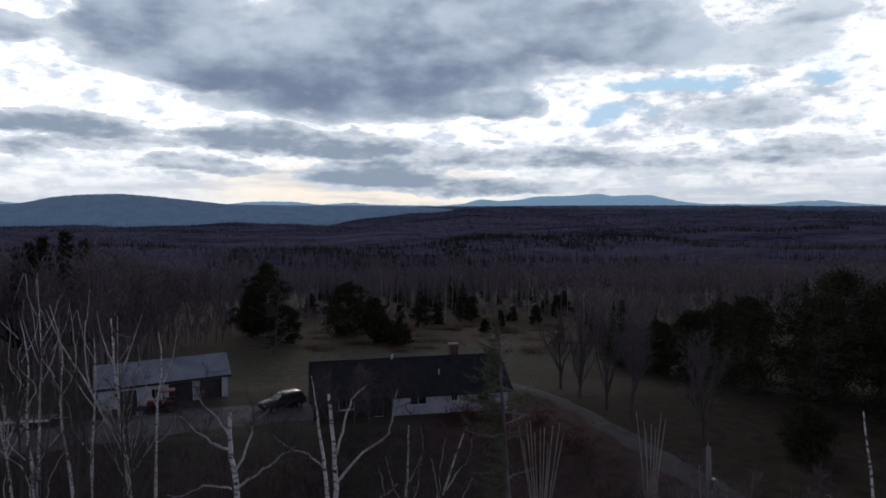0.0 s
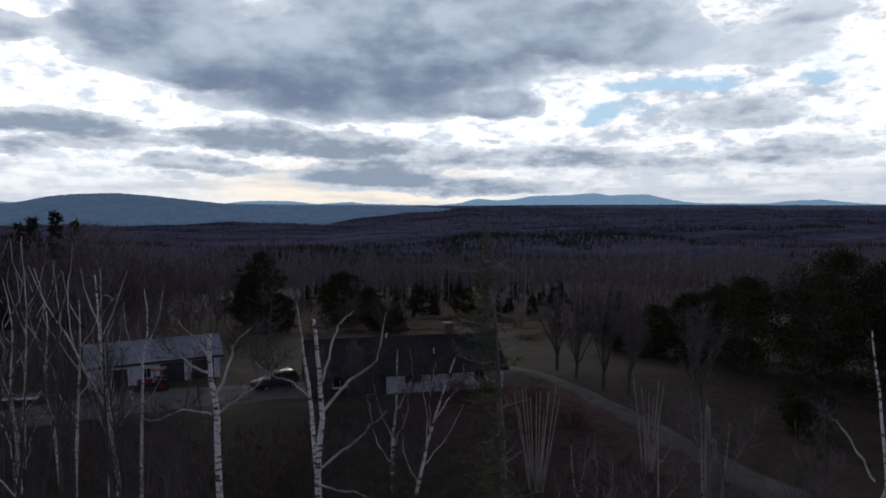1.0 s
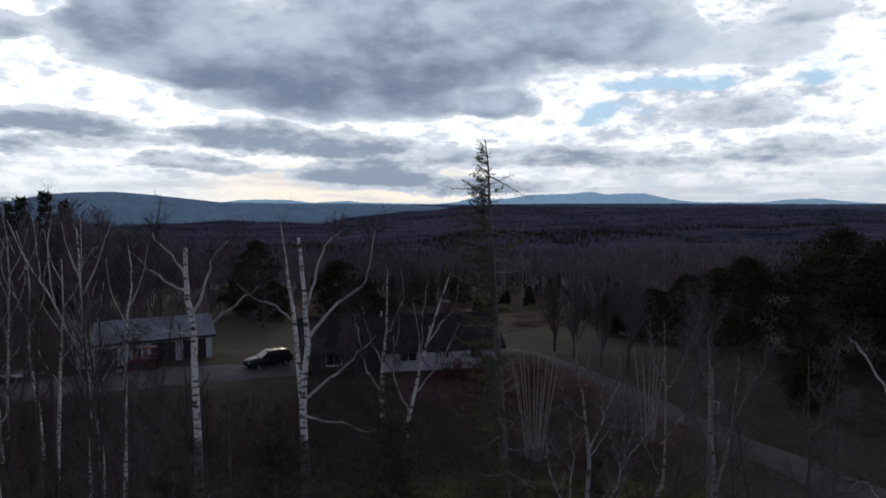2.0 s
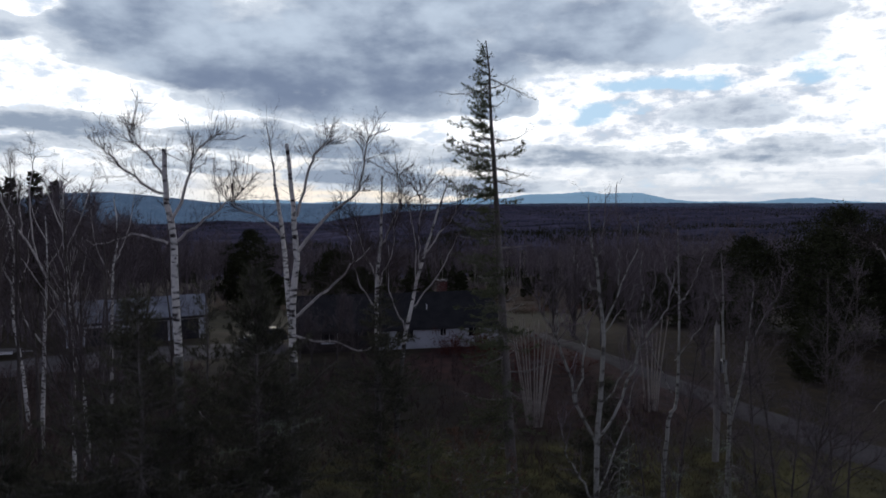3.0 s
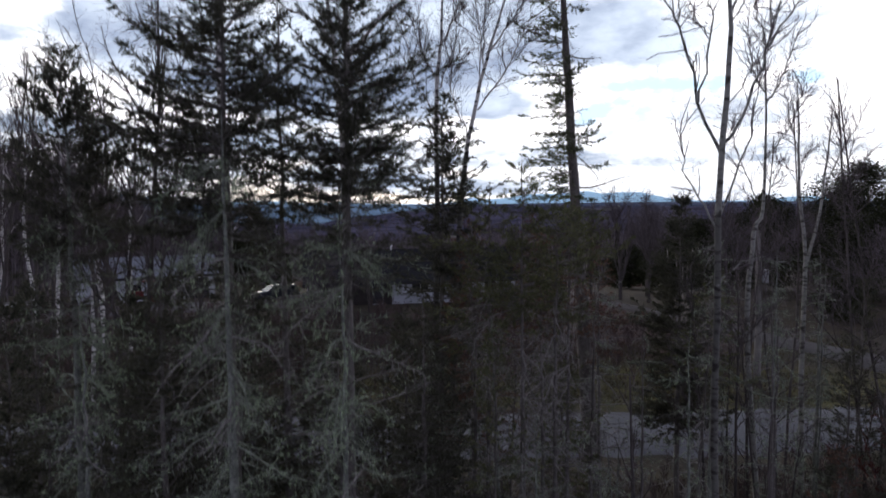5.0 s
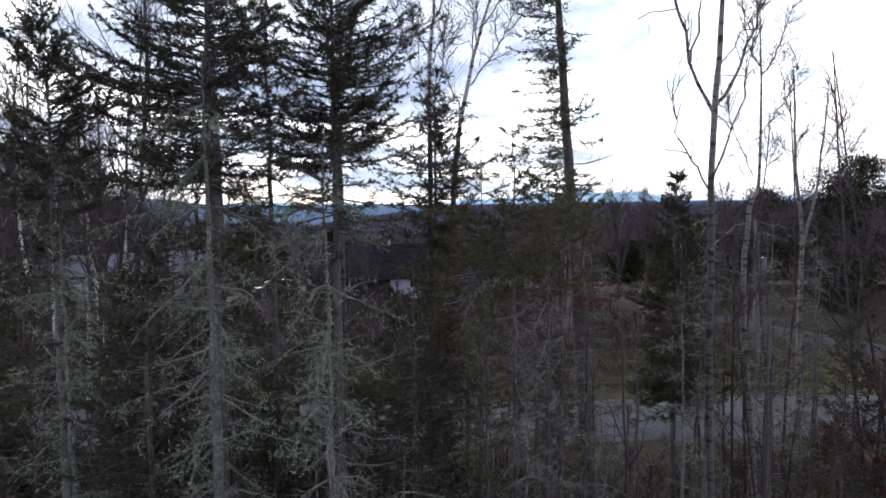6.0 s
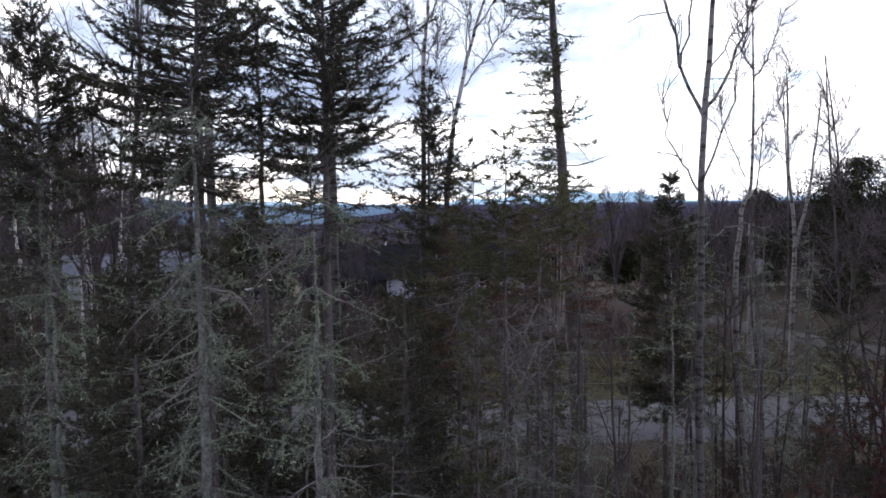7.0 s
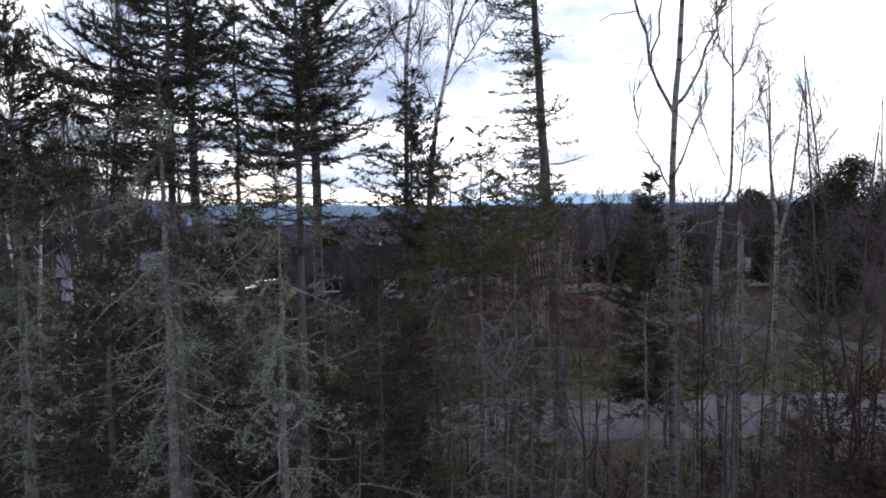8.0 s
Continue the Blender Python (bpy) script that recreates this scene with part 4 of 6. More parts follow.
def scatter(name, label, protos, xy, sizes, mat, category="woods"):
    g = Geo()
    which = rng.integers(0, len(protos), len(xy))
    turn = rng.uniform(0, 2 * np.pi, len(xy))
    z = rise(xy[:, 0], xy[:, 1])
    for k, pr in enumerate(protos):
        idx = np.nonzero(which == k)[0]
        if not len(idx):
            continue
        v = np.concatenate(pr.v)
        c, s = np.cos(turn[idx]), np.sin(turn[idx])
        sc = sizes[idx]
        x = (v[None, :, 0] * c[:, None] - v[None, :, 1] * s[:, None]) * sc[:, None] + xy[idx, 0][:, None]
        y = (v[None, :, 0] * s[:, None] + v[None, :, 1] * c[:, None]) * sc[:, None] + xy[idx, 1][:, None]
        zz = v[None, :, 2] * sc[:, None] + (z[idx] - 0.1)[:, None]
        off = (np.arange(len(idx)) * len(v))[:, None, None]
        f3 = np.concatenate(pr.f3)
        g.add(np.stack([x, y, zz], -1).reshape(-1, 3), (f3[None] + off).reshape(-1, 3))
    return tagged(g.link(name, mat), label, category, kind="stuff")


def wedge(n, y0, y1, half=0.86, extra=30):
    """Places spread evenly over the land ahead between two distances."""
    y = np.sqrt(rng.uniform(y0 ** 2, y1 ** 2, n))
    x = rng.uniform(-1, 1, n) * (y * half + extra)
    return np.c_[x, y]


def clearing(xy):
    """True where the buildings, lawn, field and roads keep the trees away."""
    x, y = xy[:, 0], xy[:, 1]
    field_end = 160 + 10 * np.sin(x * 0.07) + 8 * np.sin(x * 0.19 + 1)
    left = -40 - (y - 60) * 0.13 + 4 * np.sin(y * 0.11)
    right = 22 + (y - 60) * 0.05 + 5 * np.sin(y * 0.09)
    return (x > left) & (x < right) & (y < field_end)


woods_a = [tuft_proto(12 + k * 0.8, 24, 0.45, 0.5 * (k - 2), 0.0065, 2, 0.0065) for k in range(6)]
xy = wedge(3300, 74, 340, 0.86, 40)
xy = xy[~clearing(xy)]
xy = xy[(xy[:, 0] < 20) | (xy[:, 1] > 95)]
scatter("near_woods", "dense grey-brown leafless woodland round the field", woods_a, xy, rng.uniform(0.7, 1.2, len(xy)), M["twig"])
xy = np.c_[rng.uniform(-95, -36, 420), rng.uniform(62, 120, 420)]
xy = xy[~clearing(xy)]
scatter("yard_woods", "tall leafless trees crowded behind the garage", [tuft_proto(14 + k, 44, 0.45, 0.4 * k, 0.0045, 4, 0.006) for k in range(4)], xy, rng.uniform(0.75, 1.1, len(xy)), M["twig"])
xy = wedge(900, 66, 330, 0.86, 40)
xy = xy[~clearing(xy)]
scatter("white_birches", "pale birch stems scattered through the woodland", [tuft_proto(13, 12, 0.35, 0.3, 0.004, 2, 0.008) for _ in range(4)], xy[:300], rng.uniform(0.8, 1.15, 300), M["stem"])
cones = [cone_proto(10, 2.3, 60) for _ in range(5)]
xy = wedge(1700, 90, 340, 0.86, 40)
n_cov = np.sin(xy[:, 0] * 0.045 + 2) + np.sin(xy[:, 1] * 0.06 + xy[:, 0] * 0.02)
xy = xy[(~clearing(xy)) & (n_cov > 0.4)]
scatter("near_conifers", "dark conifers mixed into the leafless woodland", cones, xy, rng.uniform(0.45, 1.1, len(xy)), M["needles_pine"])
xy = np.concatenate([np.c_[rng.uniform(-75, 60, 800), 148 + rng.uniform(0, 40, 800)], np.c_[-42 + rng.uniform(-22, 4, 500), rng.uniform(70, 190, 500)]])
scatter("edge_brush", "low leafless brush along the edge of the woods", [tuft_proto(3.2, 22, 0.6, 0.2, 0.012, 2, 0.006) for _ in range(4)], xy[~clearing(xy)], rng.uniform(0.5, 1.3, (~clearing(xy)).sum()), M["twig"])
xy = np.c_[rng.uniform(-44, 12, 1500), rng.uniform(28.5, 52, 1500)]
xy = xy[(xy[:, 1] < 36 + 12 * np.sin(xy[:, 0] * 0.13 + 2) + 6) & ((xy[:, 0] > -34) | (xy[:, 1] < 42))]
brush = [tuft_proto(1.3, 20, 0.7, 0.1, 0.014, 2, 0.008) for _ in range(5)]
scatter("slope_brush", "low leafless brush and bramble on the slope", brush, xy, rng.uniform(0.4, 1.5, len(xy)), M["brush"])
xy = np.c_[rng.uniform(-42, -9, 480), rng.uniform(27.5, 45, 480)]
scatter("wood_edge_brush", "thick leafless brush before the yard", brush, xy, rng.uniform(0.9, 2.2, len(xy)), M["brush"])
xy = np.c_[rng.uniform(-11, 11, 700), rng.uniform(5.5, 20.2, 700)]
scatter("verge_brush", "leafless brush and bramble under the roadside trees", brush, xy, rng.uniform(0.4, 1.4, len(xy)), M["brush"])
woods_b = [tuft_proto(12 + k, 10, 0.45, 0, 0.013, 1, 0.012) for k in range(5)]
xy = wedge(7000, 320, 1250)
scatter("middle_woods", "leafless woodland across the valley floor", woods_b, xy, rng.uniform(0.7, 1.15, len(xy)), M["twig_hazed"])
cones_b = [cone_proto(12, 3.2, 12) for _ in range(4)]
xy = wedge(9000, 320, 1400)
n_cov = np.sin(xy[:, 0] * 0.009 + 1.2) + np.sin(xy[:, 1] * 0.016 + xy[:, 0] * 0.004) + 0.6 * np.sin(xy[:, 0] * 0.031)
xy = xy[n_cov > 0.2]
scatter("middle_conifers", "dark stands of conifers across the valley", cones_b, xy, rng.uniform(0.5, 1.15, len(xy)), M["needles_pine"])
cones_c = [cone_proto(13, 4.5, 5) for _ in range(3)]
xy = wedge(12500, 1250, 4300)
n_cov = np.sin(xy[:, 0] * 0.004 + 0.4) + np.sin(xy[:, 1] * 0.009 + xy[:, 0] * 0.002) + 0.6 * np.sin(xy[:, 0] * 0.013 + 1)
scatter("far_conifers", "far conifer stands on the rising plain", cones_c, xy[n_cov > 0.15], rng.uniform(0.6, 1.2, (n_cov > 0.15).sum()), M["needles_pine"])
woods_c = [tuft_proto(13, 4, 0.5, 0, 0.05, 2, 0.02) for k in range(3)]
scatter("far_woods", "far leafless woods on the rising plain", woods_c, xy[n_cov <= 0.15], rng.uniform(0.7, 1.2, (n_cov <= 0.15).sum()), M["twig_hazed"])
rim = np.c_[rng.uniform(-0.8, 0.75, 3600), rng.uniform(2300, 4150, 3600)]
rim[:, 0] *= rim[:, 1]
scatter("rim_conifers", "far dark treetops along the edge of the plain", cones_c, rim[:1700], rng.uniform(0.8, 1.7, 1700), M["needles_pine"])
scatter("rim_woods", "far leafless treetops along the edge of the plain", woods_c, rim[1700:], rng.uniform(0.8, 1.6, 1900), M["twig_hazed"])
band = np.concatenate([np.c_[rng.uniform(-0.36, 0.02, 900), rng.uniform(900, 1180, 900)], np.c_[rng.uniform(-0.02, 0.55, 700), rng.uniform(1250, 1420, 700)], np.c_[rng.uniform(0.15, 0.62, 700), rng.uniform(1750, 2000, 700)]])
band[:, 1] += 60 * np.sin(band[:, 0] * 21) + 35 * np.sin(band[:, 0] * 57 + 1)
band[:, 0] *= band[:, 1]
scatter("conifer_band", "long dark bands of conifers across the valley", cones_b, band, rng.uniform(0.7, 1.25, len(band)), M["needles_pine"])


# ---- garage ----
def lap_siding(parent, x0, x1, y, z0, z1, openings, thick=0.025, rise_=0.16, mat="siding"):
    """Boards of lapped siding on a wall's face, cut at its openings."""
    z = z0
    while z < z1 - 0.02:
        top = min(z + rise_, z1)
        spans = [(x0, x1)]
        for a, b, c, d in openings:
            if c < top - 0.01 and d > z + 0.01:
                spans = [s for lo, hi in spans for s in ((lo, min(hi, a)), (max(lo, b), hi)) if s[1] - s[0] > 0.05]
        for lo, hi in spans:
            bm = prism([(y - thick, z), (y - 0.006, top + 0.01), (y + 0.01, top + 0.01), (y + 0.01, z)], lo, hi)
            part("siding_board", bm, M[mat], parent)
        z = top


def wall_with_openings(x0, x1, y0, y1, z0, z1, openings):
    """Solid wall pieces round its openings (a, b, low, high)."""
    dims, edges = [], sorted({x0, x1, *[o[0] for o in openings], *[o[1] for o in openings]})
    for a, b in zip(edges, edges[1:]):
        cut = [o for o in openings if o[0] <= a and o[1] >= b]
        if not cut:
            dims.append((a, b, y0, y1, z0, z1))
        else:
            if cut[0][2] > z0:
                dims.append((a, b, y0, y1, z0, cut[0][2]))
            dims.append((a, b, y0, y1, cut[0][3], z1))
    return boxes(*dims)


def pitched_roof(parent, length, half, eave, ridge_z, over, mat, ribs=0, courses=0, label=""):
    """Two slopes, with ribs or courses of shingles on them."""
    slope = (ridge_z - eave) / half
    low = eave - slope * over
    for sgn, at in ((-1, "front"), (1, "back")):
        bm = bmesh.new()
        L = [(-over, 0.0), (length + over, 0.0)]
        v = []
        for dz in (0.0, 0.09):
            for x, _ in L:
                for y, z in ((sgn * (half + over), low), (0.0, ridge_z)):
                    v.append(bm.verts.new((x, half + y, z + dz)))
        for f in ((0, 1, 3, 2), (4, 6, 7, 5), (0, 4, 5, 1), (2, 3, 7, 6), (0, 2, 6, 4), (1, 5, 7, 3)):
            bm.faces.new([v[i] for i in f])
        bmesh.ops.recalc_face_normals(bm, faces=bm.faces)
        roof = part("roof_slope", bm, M[mat], parent, label)
        if ribs:
            for i in range(ribs + 1):
                x = -over + (length + 2 * over) * i / ribs
                pts = [(half + sgn * (half + over), low), (half, ridge_z)]
                b2 = prism([(pts[0][0], pts[0][1] + 0.09), (pts[1][0], pts[1][1] + 0.09), (pts[1][0], pts[1][1] + 0.125), (pts[0][0], pts[0][1] + 0.125)], x - 0.02, x + 0.02)
                part("rib", b2, M[mat], roof)
        if courses and sgn < 0:
            me = {}
            cols = int(length / 0.9)
            for c in range(courses):
                f0, f1 = c / courses, (c + 1) / courses
                y0, z0 = -over + (half + over) * f0, low + (ridge_z - low) * f0 + 0.095
                y1, z1 = -over + (half + over) * f1, low + (ridge_z - low) * f1 + 0.093
                b2 = prism([(y0, z0), (y0, z0 + 0.022), (y1, z1 + 0.004), (y1, z1)], -over, length + over)
                part("shingle_course", b2, M[mat], roof)
    return slope


def window_unit(parent, x0, x1, y, z0, z1, panes=2):
    win = part("window", boxes((x0, x0 + 0.06, y - 0.05, y + 0.05, z0, z1), (x1 - 0.06, x1, y - 0.05, y + 0.05, z0, z1), (x0 + 0.06, x1 - 0.06, y - 0.05, y + 0.05, z0, z0 + 0.06), (x0 + 0.06, x1 - 0.06, y - 0.05, y + 0.05, z1 - 0.06, z1)), M["trim"], parent, "white window frame")
    w = (x1 - x0 - 0.12) / panes
    for i in range(panes):
        part("pane", boxes((x0 + 0.06 + i * w + 0.015, x0 + 0.06 + (i + 1) * w - 0.015, y - 0.008, y + 0.008, z0 + 0.06, z1 - 0.06)), M["glass"], win, "dark glass pane")
    for i in range(1, panes):
        part("mullion", boxes((x0 + 0.06 + i * w - 0.015, x0 + 0.06 + i * w + 0.015, y - 0.04, y + 0.02, z0 + 0.06, z1 - 0.06)), M["trim"], win)
    return win


def garage():
    g = thing("garage", "long pale garage with a grey ribbed metal roof", "garage", (-37.4, 59.9, -0.25), radians(28.5))
    L, D, eave, top = 12.6, 5.4, 2.75, 4.3
    doors = [(9.7, 12.0, 0.02, 2.25), (6.6, 9.0, 0.02, 2.25), (4.9, 5.8, 0.85, 1.95), (1.6, 3.6, 0.02, 2.1)]
    part("front_wall", wall_with_openings(0, L, 0.02, 0.18, -0.3, eave, doors), M["siding"], g)
    part("back_wall", boxes((0, L, D - 0.16, D, -0.3, eave)), M["siding"], g)
    for x in (0.0, L - 0.16):
        part("gable_wall", prism([(0.18, -0.3), (D - 0.16, -0.3), (D - 0.16, eave), (D / 2, top - 0.08), (0.18, eave)], x, x + 0.16), M["siding"], g)
    lap_siding(g, 0, L, 0.02, -0.2, eave - 0.02, doors, rise_=0.24)
    part("floor_slab", boxes((0.16, L - 0.16, 0.18, D - 0.16, -0.3, 0.0)), M["gravel"], g)
    for a, b, c, d in (doors[0], doors[1], doors[3]):
        leaf = part("garage_door", boxes((a + 0.05, b - 0.05, 0.10, 0.15, c, d - 0.05)), M["door"], g, "dark panelled garage door")
        for r in range(4):
            for k in range(3):
                w, h = (b - a - 0.1) / 3, (d - 0.07) / 4
                part("door_panel", boxes((a + 0.05 + k * w + 0.06, a + 0.05 + (k + 1) * w - 0.06, 0.085, 0.102, c + r * h + 0.06, c + (r + 1) * h - 0.06)), M["door"], leaf)
        part("door_trim", boxes((a - 0.09, a, -0.035, 0.03, c, d), (b, b + 0.09, -0.035, 0.03, c, d), (a - 0.09, b + 0.09, -0.035, 0.03, d, d + 0.1)), M["trim"], g, "white door trim")
    window_unit(g, 4.9, 5.8, 0.08, 0.85, 1.95, 2)
    pitched_roof(g, L, D / 2, eave, top, 0.35, "metal_roof", ribs=44, label="light grey ribbed metal roof")
    part("ridge_cap", prism([(D / 2 - 0.2, top + 0.02), (D / 2, top + 0.15), (D / 2 + 0.2, top + 0.02), (D / 2, top + 0.08)], -0.36, L + 0.36), M["metal_roof"], g)
    part("fascia", boxes((-0.35, L + 0.35, -0.37, -0.34, eave - 0.38, eave - 0.14)), M["door"], g, "dark eaves board")


garage()


# ---- house ----
def house():
    h = thing("house", "low single-storey house with pale siding and dark roof", "house", (-14.9, 57.25, 0.0), radians(12.5))
    L, D, eave, top = 19.5, 8.6, 2.35, 4.75
    holes = [(9.4, 11.1, 1.05, 2.1), (13.6, 14.3, 1.2, 2.1), (16.4, 17.6, 1.0, 2.1), (2.4, 3.9, 1.0, 2.1), (5.8, 6.75, 0.15, 2.15)]
    part("front_wall", wall_with_openings(0, L, 0.02, 0.2, -0.4, eave, holes), M["siding"], h)
    part("back_wall", boxes((0, L, D - 0.18, D, -1.8, eave)), M["siding"], h)
    part("gable_wall", prism([(0.2, -0.5), (D - 0.18, -1.8), (D - 0.18, eave), (D / 2, top - 0.08), (0.2, eave)], 0, 0.18), M["siding"], h)
    part("gable_wall", prism([(0.2, -0.5), (D - 0.18, -1.8), (D - 0.18, eave), (D / 2, top - 0.08), (0.2, eave)], L - 0.18, L), M["siding"], h)
    lap_siding(h, 0, 7.6, 0.02, -0.1, eave - 0.02, holes, rise_=0.2, mat="siding_dark")
    lap_siding(h, 7.62, L, 0.02, -0.1, eave - 0.02, holes, rise_=0.2)
    part("foundation", boxes((-0.02, L + 0.02, -0.02, 0.0, -0.5, -0.08)), M["mortar"], h)
    for a, b, c, d in holes[:4]:
        window_unit(h, a, b, 0.09, c, d, 3 if b - a > 2 else 2)
    door = part("front_door", boxes((5.85, 6.7, 0.08, 0.13, 0.15, 2.12)), M["door"], h, "dark front door")
    part("door_knob", boxes((6.58, 6.64, 0.03, 0.08, 1.05, 1.12), bevel=0.01), M["steel"], door)
    part("step", boxes((5.6, 6.95, -0.9, -0.02, -0.4, 0.1)), M["mortar"], h, "concrete front step")
    gab = part("gable_window", boxes((-0.03, 0.0, 3.4, 4.4, 1.0, 2.3)), M["trim"], h, "white gable window frame")
    part("pane", boxes((-0.045, -0.031, 3.48, 4.32, 1.08, 2.22)), M["glass"], gab)
    pitched_roof(h, L, D / 2, eave, top, 0.45, "shingle", courses=26, label="dark shingled roof")
    part("ridge_cap", prism([(D / 2 - 0.16, top + 0.05), (D / 2, top + 0.16), (D / 2 + 0.16, top + 0.05), (D / 2, top + 0.1)], -0.45, L + 0.45), M["shingle"], h)
    part("fascia", boxes((-0.45, L + 0.45, -0.475, -0.455, 1.95, 2.16)), M["door"], h, "dark eaves board")
    # brick chimney through the ridge
    ch = part("chimney", boxes((14.45, 15.35, D / 2 + 0.25, D / 2 + 0.95, 3.6, 5.95)), M["mortar"], h, "red brick chimney")
    z, row = 4.4, 0
    while z < 5.85:
        for face in range(2):
            n = 4
            for i in range(n):
                if face == 0:
                    x = 14.44 + i * 0.23 + (0.11 if row % 2 else 0) * (i < n - 1)
                    d = (x, x + 0.215, D / 2 + 0.235, D / 2 + 0.27, z, z + 0.065)
                else:
                    y = D / 2 + 0.25 + i * 0.175
                    d = (14.435, 14.47, y, y + 0.16, z, z + 0.065)
                part("brick", boxes(d), M["brick"], ch)
        z += 0.078
        row += 1
    part("chimney_cap", boxes((14.35, 15.45, D / 2 + 0.15, D / 2 + 1.05, 5.95, 6.05), bevel=0.02), M["mortar"], ch, "pale concrete cap")
    vent = Geo()
    vent.tube([(12.7, 1.9, 3.3), (12.7, 1.9, 4.05)], [0.05, 0.05], 10)
    vent.link("vent_pipe", M["trim"], h, "white vent pipe")
    lamp = Geo()
    lamp.tube([(8.1, D / 2 - 0.1, 4.8), (8.1, D / 2 - 0.1, 5.15), (8.25, D / 2 - 0.1, 5.3)], [0.09, 0.1, 0.05], 10)
    lamp.link("roof_vent", M["trim"], h, "small white roof vent")


house()


# ---- car ----
def car():
    c = thing("car", "dark sport-utility car parked on the gravel yard", "car", (-19.0, 61.3, 0.12), radians(41 + 180))
    W, L = 0.92, 4.6

    def loft(name, sections, mat, label=""):
        bm = bmesh.new()
        rings = [[bm.verts.new((x, y, z)) for y, z in ring] for x, ring in sections]
        for a, b in zip(rings, rings[1:]):
            for i in range(len(a)):
                j = (i + 1) % len(a)
                bm.faces.new((a[i], a[j], b[j], b[i]))
        bm.faces.new(rings[0][::-1])
        bm.faces.new(rings[-1])
        bmesh.ops.recalc_face_normals(bm, faces=bm.faces)
        ob = part(name, bm, mat, c, label)
        for f in ob.data.polygons:
            f.use_smooth = len(f.vertices) == 4
        return ob

    def ring(w, low, high, crown=0.04):
        return [(-w, low + 0.08), (-w * 0.9, low), (w * 0.9, low), (w, low + 0.08), (w, high - 0.1), (w * 0.93, high), (0, high + crown), (-w * 0.93, high), (-w, high - 0.1)]

    loft("body", [(-2.3, ring(0.78, 0.45, 0.85)), (-2.22, ring(0.86, 0.32, 0.98)), (-1.6, ring(W, 0.25, 1.02)), (-0.4, ring(W, 0.25, 1.02)), (0.9, ring(W, 0.25, 1.0)), (1.7, ring(0.9, 0.27, 0.93)), (2.2, ring(0.84, 0.32, 0.82)), (2.32, ring(0.72, 0.42, 0.7))], M["paint_car"], "dark blue-grey body")
    loft("cabin", [(-2.2, ring(0.74, 0.9, 1.02, 0.0)), (-1.95, ring(0.72, 0.9, 1.42, 0.03)), (-1.2, ring(0.72, 0.9, 1.52, 0.03)), (-0.2, ring(0.72, 0.9, 1.52, 0.03)), (0.3, ring(0.71, 0.9, 1.46, 0.03)), (1.05, ring(0.76, 0.9, 1.0, 0.0))], M["paint_car"])
    for s in (-1, 1):
        for a, b in ((-1.85, -1.1), (-1.02, -0.28), (-0.2, 0.45)):
            part("side_window", boxes((a, b, s * 0.735 - 0.012, s * 0.735 + 0.012, 1.08, 1.40), bevel=0.01), M["glass"], c)
        part("roof_rail", boxes((-1.8, 0.1, s * 0.6 - 0.02, s * 0.6 + 0.02, 1.54, 1.59), bevel=0.008), M["steel"], c, "silver roof rail")
        part("mirror", boxes((0.42, 0.58, s * 0.98 - 0.1, s * 0.98 + 0.1, 1.0, 1.14), bevel=0.03), M["paint_car"], c)
        part("headlight", boxes((2.14, 2.29, s * 0.58 - 0.16, s * 0.58 + 0.16, 0.66, 0.8), bevel=0.02), M["lamp_clear"], c)
        part("tail_light", boxes((-2.31, -2.2, s * 0.72 - 0.1, s * 0.72 + 0.1, 0.78, 1.0), bevel=0.02), M["lamp_red"], c)
        for x in (-1.42, 1.42):
            wh = part("wheel", disc(0.36, 0.23), M["rubber"], c)
            wh.location = (x, s * 0.84, 0.24)
            rim = part("rim", disc(0.22, 0.03, 12), M["steel"], wh, "alloy rim")
            rim.location = (0, s * 0.11, 0)
    ws = part("windscreen", prism([(-0.62, 0), (0.62, 0), (0.55, 0.02), (-0.55, 0.02)], 0, 0.02), M["glass"], c)
    ws.data.clear_geometry()
    bm = bmesh.new()
    v = [bm.verts.new(p) for p in ((1.02, -0.66, 1.045), (1.02, 0.66, 1.045), (0.34, 0.58, 1.49), (0.34, -0.58, 1.49), (1.0, -0.66, 1.03), (1.0, 0.66, 1.03), (0.32, 0.58, 1.47), (0.32, -0.58, 1.47))]
    for f in ((0, 1, 2, 3), (7, 6, 5, 4), (0, 4, 5, 1), (1, 5, 6, 2), (2, 6, 7, 3), (3, 7, 4, 0)):
        bm.faces.new([v[i] for i in f])
    bm.to_mesh(ws.data)
    bm.free()
    part("bumper", boxes((2.22, 2.36, -0.75, 0.75, 0.36, 0.52), bevel=0.03), M["rubber"], c)
    part("bumper", boxes((-2.36, -2.22, -0.78, 0.78, 0.38, 0.58), bevel=0.03), M["rubber"], c)


car()


